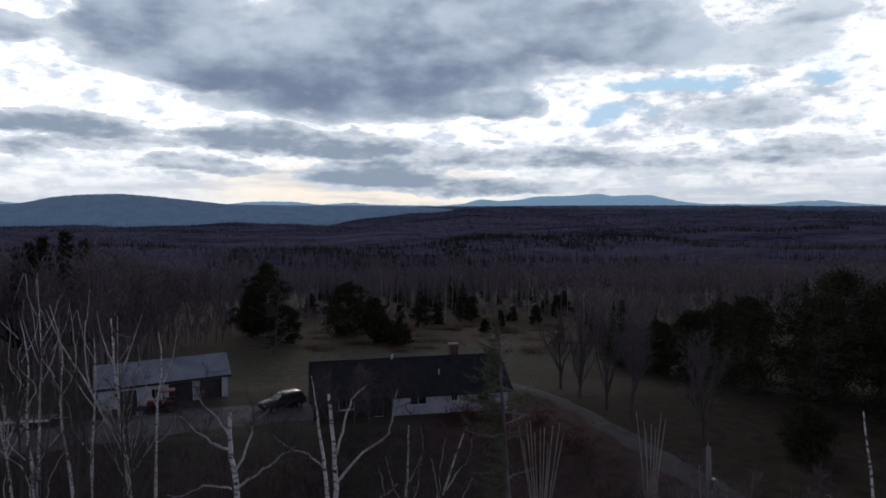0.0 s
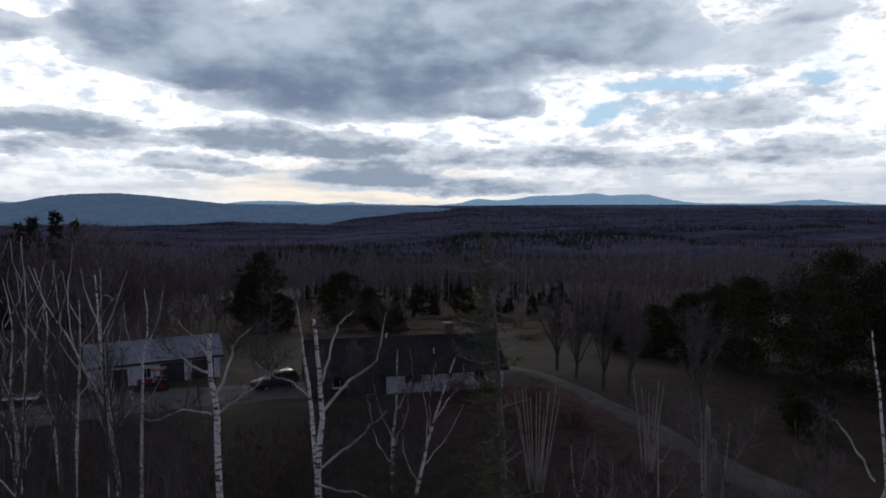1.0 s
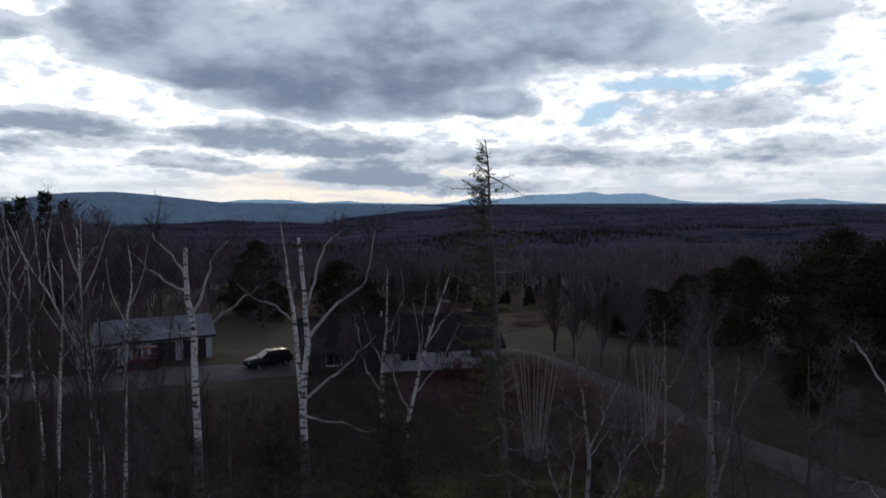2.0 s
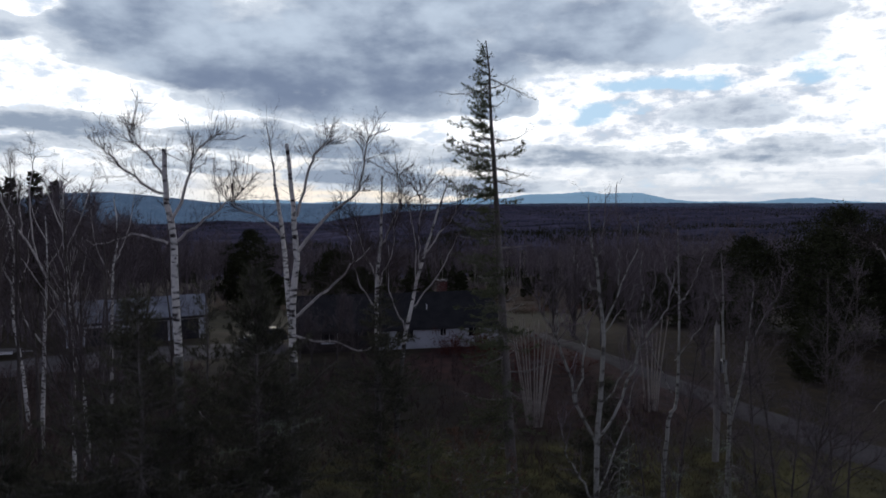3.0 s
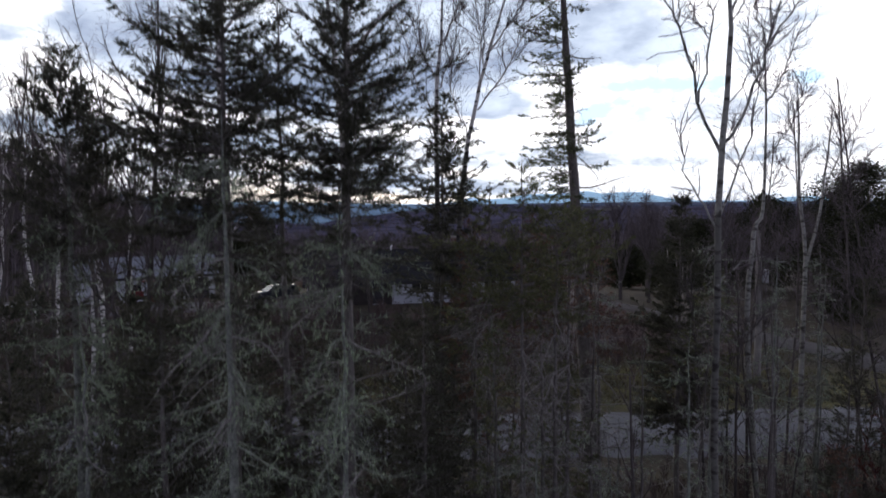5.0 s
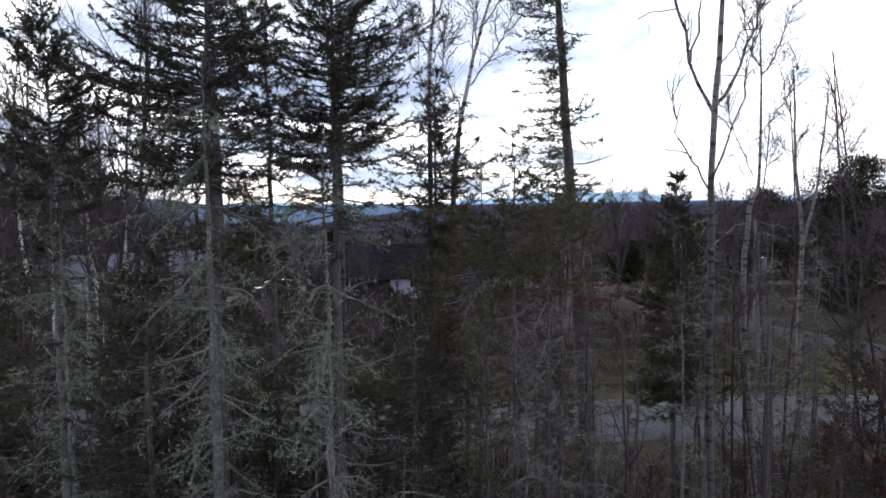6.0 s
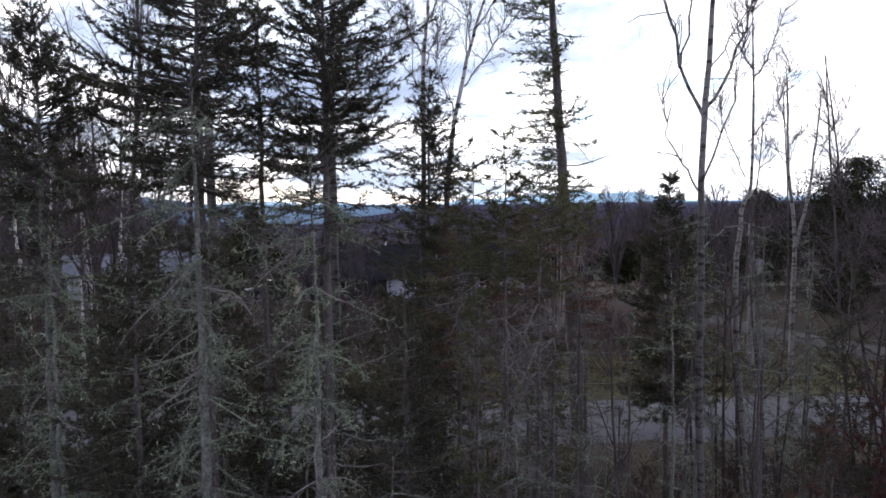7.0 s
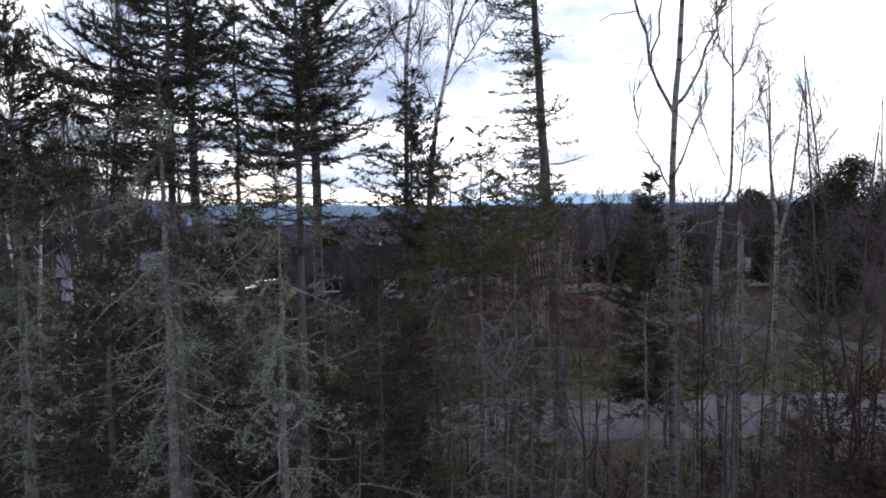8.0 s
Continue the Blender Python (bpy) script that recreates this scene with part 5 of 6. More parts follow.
# ---- tractor ----
def tractor():
    t = thing("tractor", "old red tractor with a canopy by the garage", "tractor", (-30.3, 59.9, 0.13), radians(204))
    part("bonnet", boxes((0.5, 1.9, -0.32, 0.32, 0.75, 1.25), bevel=0.06), M["tractor_red"], t)
    part("chassis", boxes((-0.7, 1.8, -0.2, 0.2, 0.45, 0.8), bevel=0.03), M["rubber"], t)
    part("grille", boxes((1.9, 1.95, -0.26, 0.26, 0.8, 1.18)), M["steel"], t)
    part("seat", boxes((-0.45, 0.0, -0.25, 0.25, 1.05, 1.15), (-0.5, -0.4, -0.25, 0.25, 1.12, 1.5), bevel=0.03), M["rubber"], t)
    part("canopy", boxes((-0.75, 0.65, -0.62, 0.62, 2.12, 2.22), bevel=0.04), M["tractor_red"], t, "faded red sun canopy")
    for s in (-1, 1):
        part("fender", boxes((-0.75, 0.3, s * 0.66 - 0.14, s * 0.66 + 0.14, 1.15, 1.25), bevel=0.03), M["tractor_red"], t)
        for x in (-0.65, 0.35):
            post = Geo()
            post.tube([(x, s * 0.5, 0.8), (x, s * 0.55, 2.15)], [0.025, 0.025], 8)
            post.link("canopy_post", M["rubber"], t)
        for x, r, w in ((-0.35, 0.66, 0.36), (1.5, 0.38, 0.22)):
            wh = part("wheel", disc(r, w, 24), M["rubber"], t)
            wh.location = (x, s * (0.7 if r > 0.5 else 0.55), r - 0.1)
            rim = part("rim", disc(r * 0.5, w * 1.05, 14), M["tractor_red"], wh)
    sw = Geo()
    a = np.linspace(0, 2 * np.pi, 17)
    sw.tube(np.c_[0.28 + 0.05 * np.cos(a), 0.19 * np.sin(a), 1.42 + 0.17 * np.cos(a)], np.full(17, 0.015), 6, cap=False)
    sw.tube([(0.5, 0, 1.1), (0.28, 0, 1.42)], [0.02, 0.02], 6)
    sw.link("steering_wheel", M["rubber"], t)
    ex = Geo()
    ex.tube([(1.2, 0.2, 1.2), (1.2, 0.2, 1.9)], [0.035, 0.035], 8)
    ex.link("exhaust_pipe", M["rubber"], t)
    part("loader_bucket", prism([(-0.8, 0.0), (0.8, 0.0), (0.8, 0.1), (-0.8, 0.1)], 2.3, 2.9, 0.02), M["steel"], t)


tractor()


def trailer():
    t = thing("flat_trailer", "flat grey plank trailer beside the garage", "trailer", (-41.5, 55.5, 0.3), radians(10))
    part("deck", boxes((-2.2, 2.2, -0.9, 0.9, 0.5, 0.56)), M["wood_grey"], t)
    for i in range(9):
        part("plank", boxes((-2.2, 2.2, -0.9 + i * 0.2 + 0.006, -0.9 + (i + 1) * 0.2 - 0.006, 0.564, 0.6)), M["wood_grey"], t)
    part("side_rail", boxes((-2.2, 2.2, -0.98, -0.905, 0.42, 0.66)), M["trim"], t, "pale side rail")
    for s in (-1, 1):
        wh = part("wheel", disc(0.33, 0.2), M["rubber"], t)
        wh.location = (0.2, s * 1.08, 0.22)
    part("drawbar", boxes((2.2, 3.4, -0.06, 0.06, 0.42, 0.5)), M["steel"], t)


trailer()


# ---- utility pole ----
def utility_pole():
    z = float(rise(12.6, 31.6))
    p = thing("utility_pole", "weathered wooden utility pole with a splintered top", "utility pole", (12.6, 31.6, z))
    g = Geo()
    line = np.array([(0, 0, -0.3), (0.02, 0, 2), (-0.03, 0, 4), (-0.05, 0.02, 6), (-0.1, 0.02, 7.0)])
    g.tube(line, [0.17, 0.16, 0.15, 0.135, 0.12], 12)
    g.spikes([(-0.14, 0, 6.9), (-0.06, 0.05, 6.9), (-0.02, -0.03, 6.85)], [(-0.16, 0, 7.45), (-0.08, 0.05, 7.2), (0.0, -0.03, 7.1)], 0.06)
    g.link("pole", M["pole_wood"], p, smooth=True)
    part("meter_box", boxes((0.1, 0.38, -0.17, 0.17, 4.6, 5.25), bevel=0.03), M["steel"], p, "grey box on the pole")
    part("bracket", boxes((-0.02, 0.12, -0.05, 0.05, 4.85, 4.95)), M["steel"], p)


utility_pole()


# ---- trees by the road ----
broken_birch("tall white birch with snapped tops and long limbs",
             [(0.135, 0.045, [(-5.05, 16, 0.6), (-5.09, 16, 6), (-5.08, 16, 8.7), (-5.10, 16, 10.9), (-4.97, 16, 12.6), (-5.02, 15.95, 13.8), (-5.16, 15.95, 15.3)]),
              (0.075, 0.009, [(-5.12, 16, 10.6), (-5.30, 16.1, 12.7), (-5.50, 16.2, 14.1), (-5.57, 16.2, 14.7), (-5.72, 16.2, 15.8)])],
             [(0.05, 0.03, [(-4.95, 16, 13.5), (-4.54, 16.2, 15.0), (-4.12, 16.5, 15.45)]),
              (0.06, 0.016, [(-4.95, 16, 12.6), (-4.08, 16, 13.6), (-3.42, 15.9, 14.1), (-3.24, 15.9, 14.7), (-3.1, 15.9, 15.5)]),
              (0.05, 0.02, [(-5.05, 16, 10.95), (-3.92, 15.8, 11.9), (-3.09, 15.7, 12.75)]),
              (0.04, 0.012, [(-5.3, 16.1, 13.0), (-5.85, 16, 13.5), (-6.41, 15.9, 13.75), (-6.8, 15.9, 14.1)]),
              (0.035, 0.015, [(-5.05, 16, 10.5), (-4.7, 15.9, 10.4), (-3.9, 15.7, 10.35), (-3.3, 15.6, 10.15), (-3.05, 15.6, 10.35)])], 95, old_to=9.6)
broken_birch("white birch with a snapped top and spreading limbs",
             [(0.12, 0.05, [(-7.55, 14.9, 0.7), (-7.5, 14.9, 6), (-7.55, 14.9, 10), (-7.6, 14.9, 12.95), (-7.72, 14.86, 14.0), (-7.72, 14.86, 15.1)])],
             [(0.05, 0.015, [(-7.72, 14.9, 14.0), (-8.15, 14.8, 14.25), (-8.66, 14.7, 14.7), (-9.06, 14.7, 15.1)]),
              (0.04, 0.012, [(-7.8, 14.9, 14.5), (-8.24, 15, 15.05), (-8.59, 15, 15.4), (-8.5, 15, 15.7)]),
              (0.05, 0.015, [(-7.63, 14.9, 13.3), (-7.12, 14.7, 14.45), (-6.94, 14.6, 14.9), (-6.47, 14.5, 15.35)]),
              (0.05, 0.014, [(-7.54, 14.9, 12.95), (-6.77, 14.9, 13.5), (-5.9, 14.9, 14.15)]),
              (0.035, 0.012, [(-7.72, 14.9, 12.9), (-8.32, 14.6, 13.15), (-8.9, 14.4, 12.9), (-9.3, 14.3, 13.0)]),
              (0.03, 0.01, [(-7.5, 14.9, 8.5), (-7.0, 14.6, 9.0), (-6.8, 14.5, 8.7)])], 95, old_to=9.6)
broken_birch("slender white birch pair leaning apart",
             [(0.085, 0.018, [(-2.95, 15.6, 0.7), (-2.95, 15.6, 7), (-2.92, 15.6, 11.6), (-2.81, 15.6, 12.8), (-2.76, 15.6, 14.5)]),
              (0.085, 0.018, [(-2.75, 15.6, 0.7), (-2.45, 15.5, 8), (-2.18, 15.5, 10.8), (-1.72, 15.5, 12.6), (-1.17, 15.5, 14.3)])],
             [(0.03, 0.012, [(-2.85, 15.6, 12.7), (-2.36, 15.4, 13.75), (-2.4, 15.3, 14.6)]),
              (0.03, 0.01, [(-1.72, 15.5, 12.6), (-1.38, 15.6, 13.1), (-1.0, 15.7, 13.55), (-0.9, 15.7, 14.1)]),
              (0.03, 0.01, [(-2.85, 15.6, 11.9), (-3.3, 15.8, 12.8), (-3.5, 15.9, 13.5)]),
              (0.025, 0.01, [(-2.0, 15.5, 11.6), (-1.95, 15.2, 12.8), (-2.1, 15.1, 13.8)]),
              (0.026, 0.009, [(-2.2, 15.5, 10.7), (-2.55, 15.4, 11.6), (-2.6, 15.3, 12.8)]),
              (0.028, 0.009, [(-2.0, 15.5, 11.3), (-1.35, 15.4, 12.2), (-0.9, 15.3, 13.1)]),
              (0.026, 0.009, [(-1.85, 15.5, 12.1), (-1.85, 15.3, 13.2), (-1.7, 15.2, 14.3)]),
              (0.026, 0.009, [(-2.92, 15.6, 11.2), (-3.4, 15.7, 12.0), (-3.65, 15.8, 13.2)]),
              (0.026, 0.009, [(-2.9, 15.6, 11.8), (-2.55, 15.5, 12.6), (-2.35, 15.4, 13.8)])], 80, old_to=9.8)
broken_birch("grey-barked aspen that forks into slender upright limbs",
             [(0.062, 0.006, [(1.75, 11, 0.9), (1.55, 10.9, 5), (1.43, 10.7, 7.1), (1.23, 10.2, 9.85), (1.28, 10.15, 10.9), (1.29, 10.15, 11.83), (1.22, 10.15, 12.4), (1.15, 10.15, 12.94), (1.06, 10.15, 13.28), (1.02, 10.15, 13.92)])],
             [(0.034, 0.009, [(1.23, 10.2, 9.85), (0.92, 10.2, 10.5), (0.65, 10.1, 11.3), (0.52, 10.1, 11.73), (0.32, 10.1, 12.0), (0.20, 10.1, 12.36)]),
              (0.018, 0.005, [(0.52, 10.1, 11.73), (0.54, 10.1, 12.08), (0.48, 10.1, 12.52)]),
              (0.022, 0.006, [(0.88, 10.2, 10.6), (0.99, 10.1, 11.54), (0.95, 10.1, 12.0), (0.92, 10.1, 12.4)]),
              (0.014, 0.005, [(0.99, 10.1, 11.54), (0.76, 10.1, 11.72), (0.55, 10.1, 12.08)]),
              (0.034, 0.008, [(1.25, 10.2, 10.0), (1.6, 10.3, 10.5), (1.9, 10.4, 11.2), (1.97, 10.4, 11.55), (1.98, 10.4, 12.1), (1.97, 10.4, 13.0)]),
              (0.018, 0.005, [(1.95, 10.4, 11.45), (1.82, 10.4, 11.8), (1.7, 10.4, 12.1)]),
              (0.02, 0.005, [(1.95, 10.4, 11.4), (2.1, 10.4, 12.0), (2.15, 10.4, 12.35), (2.18, 10.4, 12.8)]),
              (0.022, 0.005, [(1.95, 10.4, 11.4), (2.22, 10.4, 11.85), (2.4, 10.4, 12.15), (2.52, 10.4, 12.65), (2.55, 10.4, 12.95)]),
              (0.026, 0.006, [(1.29, 10.15, 11.83), (1.44, 10.15, 12.15), (1.57, 10.15, 12.56), (1.75, 10.15, 12.92), (1.82, 10.15, 13.2), (1.81, 10.15, 13.64)]),
              (0.013, 0.005, [(1.55, 10.15, 12.48), (1.52, 10.15, 12.64), (1.51, 10.15, 13.2), (1.53, 10.15, 13.64)]),
              (0.015, 0.005, [(1.29, 10.15, 11.73), (1.49, 10.15, 11.99), (1.61, 10.15, 12.19), (1.86, 10.15, 12.52)]),
              (0.015, 0.005, [(1.26, 10.15, 10.51), (1.55, 10.15, 11.0), (1.72, 10.15, 11.17), (1.95, 10.2, 11.7)]),
              (0.013, 0.005, [(1.22, 10.15, 12.4), (0.98, 10.15, 12.6), (0.85, 10.15, 12.8), (0.75, 10.15, 13.16)]),
              (0.012, 0.005, [(1.15, 10.15, 12.94), (1.27, 10.15, 13.28), (1.29, 10.15, 13.6)]),
              (0.022, 0.008, [(1.3, 10.4, 8.8), (0.85, 10.4, 9.5), (0.66, 10.3, 10.2)]),
              (0.025, 0.008, [(1.3, 10.4, 8.9), (1.57, 10.5, 9.5), (1.8, 10.6, 10.1), (1.95, 10.6, 11)]),
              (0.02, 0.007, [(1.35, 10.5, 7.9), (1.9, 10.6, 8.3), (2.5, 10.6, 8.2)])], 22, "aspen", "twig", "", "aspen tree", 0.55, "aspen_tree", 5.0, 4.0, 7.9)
broken_birch("thin pale birch beside the road with upright forks",
             [(0.075, 0.008, [(4.7, 15.5, 0.7), (4.2, 15.4, 6), (4.23, 15.3, 8.4), (4.43, 15.3, 9.1), (4.42, 15.3, 11.6), (4.35, 15.3, 13.2)])],
             [(0.03, 0.008, [(4.43, 15.3, 11.5), (4.1, 15.3, 12.2), (4.0, 15.3, 13.2)]),
              (0.03, 0.008, [(4.43, 15.3, 11.4), (4.8, 15.3, 12.0), (5.1, 15.3, 12.9)]),
              (0.02, 0.007, [(4.35, 15.3, 10), (4.9, 15.2, 10.8), (5.2, 15.2, 11.6)]),
              (0.02, 0.007, [(4.3, 15.3, 9.2), (3.8, 15.2, 10.2), (3.6, 15.2, 11.0)])], 70, "aspen", "twig", twig_len=0.7, shoots=6)
broken_birch("white birch forked low beside the road",
             [(0.08, 0.010, [(7.05, 18, 0.6), (6.97, 18, 5), (6.97, 18, 7.6), (6.75, 18, 9.6), (6.69, 18, 11.3), (6.6, 18, 12.4)]),
              (0.05, 0.010, [(6.97, 18, 7.4), (7.3, 18, 8.8), (7.5, 18, 10.6), (7.55, 18, 11.6)])],
             [(0.02, 0.008, [(6.72, 18, 10.4), (6.4, 17.9, 11.4), (6.2, 17.9, 12.2)]),
              (0.02, 0.008, [(7.4, 18, 9.6), (7.9, 18, 10.6), (8.3, 18, 11.3)])], 70, "aspen", "twig", shoots=6)
broken_birch("white birch at the verge with bent limbs",
             [(0.10, 0.018, [(11.0, 15.3, 0.7), (10.9, 15.2, 7), (10.5, 15.1, 11.5), (9.9, 15, 15.2)])],
             [(0.04, 0.01, [(10.3, 15.2, 11), (9.4, 15.2, 12.4), (8.9, 15.1, 12.9)]),
              (0.04, 0.01, [(10.3, 15.2, 10.2), (11.2, 15.3, 11.6), (11.9, 15.3, 12.6)]),
              (0.03, 0.01, [(10.35, 15.2, 8.2), (9.6, 15.2, 9.0), (9.1, 15.1, 8.8)])])
# birches near the yard
broken_birch("white birch with a long leaning limb and forked crown",
             [(0.15, 0.03, [(-18.55, 30, 0.6), (-18.5, 30, 4.0), (-18.8, 30, 7.6), (-19.1, 30, 10.4), (-19.2, 30, 12.6), (-19.3, 30, 15.0)])],
             [(0.10, 0.022, [(-18.8, 30, 7.6), (-19.7, 29.9, 9.6), (-20.7, 29.8, 11.8), (-21.7, 29.7, 13.6), (-22.5, 29.7, 15.5)]),
              (0.05, 0.012, [(-21.0, 29.8, 12.2), (-21.3, 30, 14.0), (-21.6, 30.2, 15.9)]),
              (0.05, 0.012, [(-20.4, 29.8, 11.2), (-20.4, 29.4, 13.6), (-20.0, 29.2, 15.6), (-19.9, 29.2, 16.6)]),
              (0.06, 0.014, [(-19.15, 30, 11.6), (-18.4, 30.2, 13.4), (-17.8, 30.3, 15.2)]),
              (0.05, 0.012, [(-19.2, 30, 12.4), (-19.9, 30.2, 14.0), (-20.2, 30.3, 15.4)]),
              (0.04, 0.012, [(-19.0, 30, 9.4), (-18.3, 29.8, 10.6), (-17.9, 29.7, 12.4)])], 40, group="birches near the yard", shoots=2.0)
broken_birch("slim white birch with an upright forked crown",
             [(0.11, 0.02, [(-17.6, 30.4, 0.6), (-17.5, 30.4, 4.0), (-17.35, 30.4, 7.0), (-17.2, 30.4, 10.2), (-16.9, 30.4, 12.4), (-17.0, 30.4, 14.2)])],
             [(0.05, 0.012, [(-17.1, 30.4, 11.0), (-16.4, 30.5, 12.6), (-16.1, 30.6, 14.4)]),
              (0.045, 0.012, [(-17.2, 30.4, 10.2), (-17.9, 30.3, 11.8), (-18.0, 30.2, 13.6)]),
              (0.03, 0.01, [(-17.3, 30.4, 8.2), (-16.5, 30.2, 9.0), (-16.0, 30.1, 10.2)])], 36, group="birches near the yard", shoots=2.0)
for x, y, lean, h in ((-27.8, 36.0, -0.05, 13.5), (-30.3, 40.0, 0.05, 14.0), (-25.6, 36.5, -0.10, 14.2), (-22.9, 33.4, 0.07, 12.6), (-21.8, 27.5, -0.07, 8.8)):
    z = float(rise(x, y)) - 0.1
    fork = 0.5 + 0.1 * rng.random()
    mid = (x + lean * h * 0.5, y, z + h * fork)
    limbs = []
    for k in range(5):
        f = 0.45 + 0.11 * k
        w = rng.uniform(0.8, 2.2) * (1 if k % 2 else -1)
        p = (x + lean * h * f, y, z + h * f)
        limbs.append((0.055 - 0.006 * k, 0.012, [p, (p[0] + w * 0.5, y + rng.normal(scale=0.3), p[2] + h * 0.12), (p[0] + w * 0.8, y + rng.normal(scale=0.4), p[2] + h * 0.24), (p[0] + w, y + rng.normal(scale=0.4), min(p[2] + h * 0.36, z + h))]))
    broken_birch("white-barked birch with forked limbs near the yard", [(0.125, 0.02, [(x, y, z), (x + lean * h * 0.2, y, z + h * 0.25), mid, (mid[0] + 0.25, y, z + h * 0.78), (x + lean * h * 0.8, y, z + h)])], limbs, 22, group="birches near the yard", shoots=1.6)

# leafless trees at the wood's edge
for x, y, h, b in ((-17.5, 27, 15.0, "birch"), (-20.5, 29.5, 15.8, "hardwood"), (-14.8, 24.5, 13.0, "hardwood"), (-22.5, 26, 14, "hardwood"), (-18.6, 22, 13, "hardwood"), (-13.2, 20.0, 12.8, "hardwood"), (-11.6, 18.0, 11.8, "hardwood"), (-15.5, 18.5, 13, "hardwood"), (-25.5, 31, 15, "birch"),
                   (-16.2, 25.5, 14.0, "hardwood"), (-19.2, 26.4, 14.6, "hardwood"), (-23.8, 29, 15, "hardwood"), (-12.6, 22.5, 12.6, "hardwood"), (-10.6, 20.4, 11.6, "hardwood")):
    bare_tree((x, y, float(rise(x, y)) - 0.1), h, "tall leafless tree with dense fine twigs at the wood's edge", 0.10, 0.34, 14, 0.4, 1, b, "birch_twig", "bare trees at the wood's edge", 9.0, "bare_tree", "tree", 0.45, 0.006, 0.46, lift=0.09)

# ---- spruces before the road ----
spruce((0.85, 15.6, 0.7), (-0.18, 16.4, 17.9), "tall thin ragged spruce with bare dead lower branches", 0.85, 0.42, 0.16, 7, 18, 0.28, 0.22, 0.97, 2, 14, "needles_lichen", "spruce_bark", one_sided=0.9, ragged=0.5, dead_len=1.3, width=0.018, needle=0.05, full=4.0, dead_slope=(-0.4, 0.05), dead_lift=0.06, droop=0.5, rise_to=0.3, dead_r=0.014)
spruce((-5.30, 8.4, 1.1), (-5.32, 8.4, 12.68), "dark spruce with a dense pointed crown", 1.05, 0.68, 0.19, 13, 29, 0.23, 0.105, 0.74, 3, 30, bark="spruce_bark", dead_len=1.1, taper=1.15, full=1.45, lean_side=0.2, dead_slope=(-0.9, 0.15), dead_lift=-0.02, ragged=0.3, dead_from=0.35, rise_to=0.35, width=0.011, needle=0.042, skirt=0.55, skirt_arms=6)
spruce((-4.07, 9.4, 1.1), (-4.07, 9.4, 12.82), "dark spruce with dense upswept branches", 1.02, 0.69, 0.17, 12, 30, 0.21, 0.105, 0.84, 3, 30, bark="spruce_bark", dead_len=1.15, taper=1.15, full=1.5, rise_to=0.75, droop=0.3, lean_side=-0.1, dead_slope=(-0.3, 0.3), dead_lift=0.03, dead_from=0.35, ragged=0.3, width=0.011, needle=0.042, skirt=0.6, skirt_arms=4)
spruce((-5.2, 10.5, 1.0), (-5.2, 10.5, 12.55), "slim dark spruce with short branches", 0.55, 0.70, 0.24, 5, 22, 0.22, 0.085, 0.8, 3, 12, dead_len=0.6, width=0.013, needle=0.045, dead_from=0.4, skirt=0.55, skirt_arms=1)
spruce((-7.1, 8.3, 1.1), (-7.1, 8.3, 10.95), "dark spruce hung with pale lichen", 0.60, 0.76, 0.13, 8, 28, 0.22, 0.085, 0.85, 3, 40, bark="grey_bark", dead_len=0.8, full=1.8, dead_slope=(-0.5, 0.35), dead_from=0.4, width=0.011, needle=0.042, skirt=0.55, skirt_arms=2)
spruce((-4.95, 7.3, 1.1), (-4.98, 7.35, 10.1), "nearly dead spruce with a grey lichen-crusted trunk", 0.5, 0.86, 0.2, 4, 16, 0.2, 0.095, 0.95, 4, 62, bark="grey_bark", dead_len=0.95, dead_slope=(-0.9, 0.1), dead_from=0.4, width=0.010)
spruce((-3.78, 7.2, 1.1), (-3.80, 7.2, 9.35), "nearly dead spruce covered with grey-green lichen", 0.5, 0.9, 0.2, 4, 14, 0.2, 0.06, 0.97, 4, 85, bark="grey_bark", dead_len=0.8, dead_slope=(-0.6, 0.2), dead_from=0.45)
spruce((-6.75, 7.9, 1.1), (-6.8, 7.9, 8.6), "nearly dead spruce covered with grey-green lichen", 0.5, 0.9, 0.2, 4, 14, 0.2, 0.06, 0.97, 4, 85, bark="grey_bark", dead_len=0.7, dead_slope=(-0.6, 0.2), dead_from=0.45)
for x, y, h in ((-7.5, 7.2, 5.8), (-3.2, 7.8, 5.0), (-4.5, 9.6, 5.5)):
    spruce((x, y, 1.05), (x + 0.08, y, 1.05 + h), "dead spruce crowded with fine grey lichen-hung branches", 0.4, 0.93, 0.3, 3, 8, 0.2, 0.045, 0.96, 3, 26, bark="grey_bark", dead_len=0.8, dead_slope=(-0.7, 0.1), dead_from=0.4, group="dead spruces", name="dead_spruce")
spruce((-2.9, 15.2, 0.7), (-2.78, 15.2, 11.7), "broad young spruce with dense dark boughs", 1.0, 0.25, 0.22, 8, 19, 0.28, 0.10, 0.4, 3, 6, width=0.020, needle=0.055, ragged=0.5, full=3.6, rise_to=0.3)
spruce((-1.5, 11.0, 0.9), (-1.55, 11.0, 9.9), "young fir with bright green needles", 0.85, 0.72, 0.22, 5, 20, 0.26, 0.07, 0.75, 4, 14, "needles_bright", width=0.016, needle=0.05, rise_to=0.4)
for x, y, h in ((-2.05, 11.7, 8.7), (-1.0, 11.2, 8.4), (-0.55, 12.4, 8.3)):
    spruce((x, y, 0.85), (x + 0.04, y, 0.85 + h), "slim fir with open green boughs", 0.8, 0.76, 0.24, 4, 17, 0.26, 0.06, 0.8, 3, 12, "needles_bright", width=0.015, needle=0.05, rise_to=0.4, full=2.0, ragged=0.4)
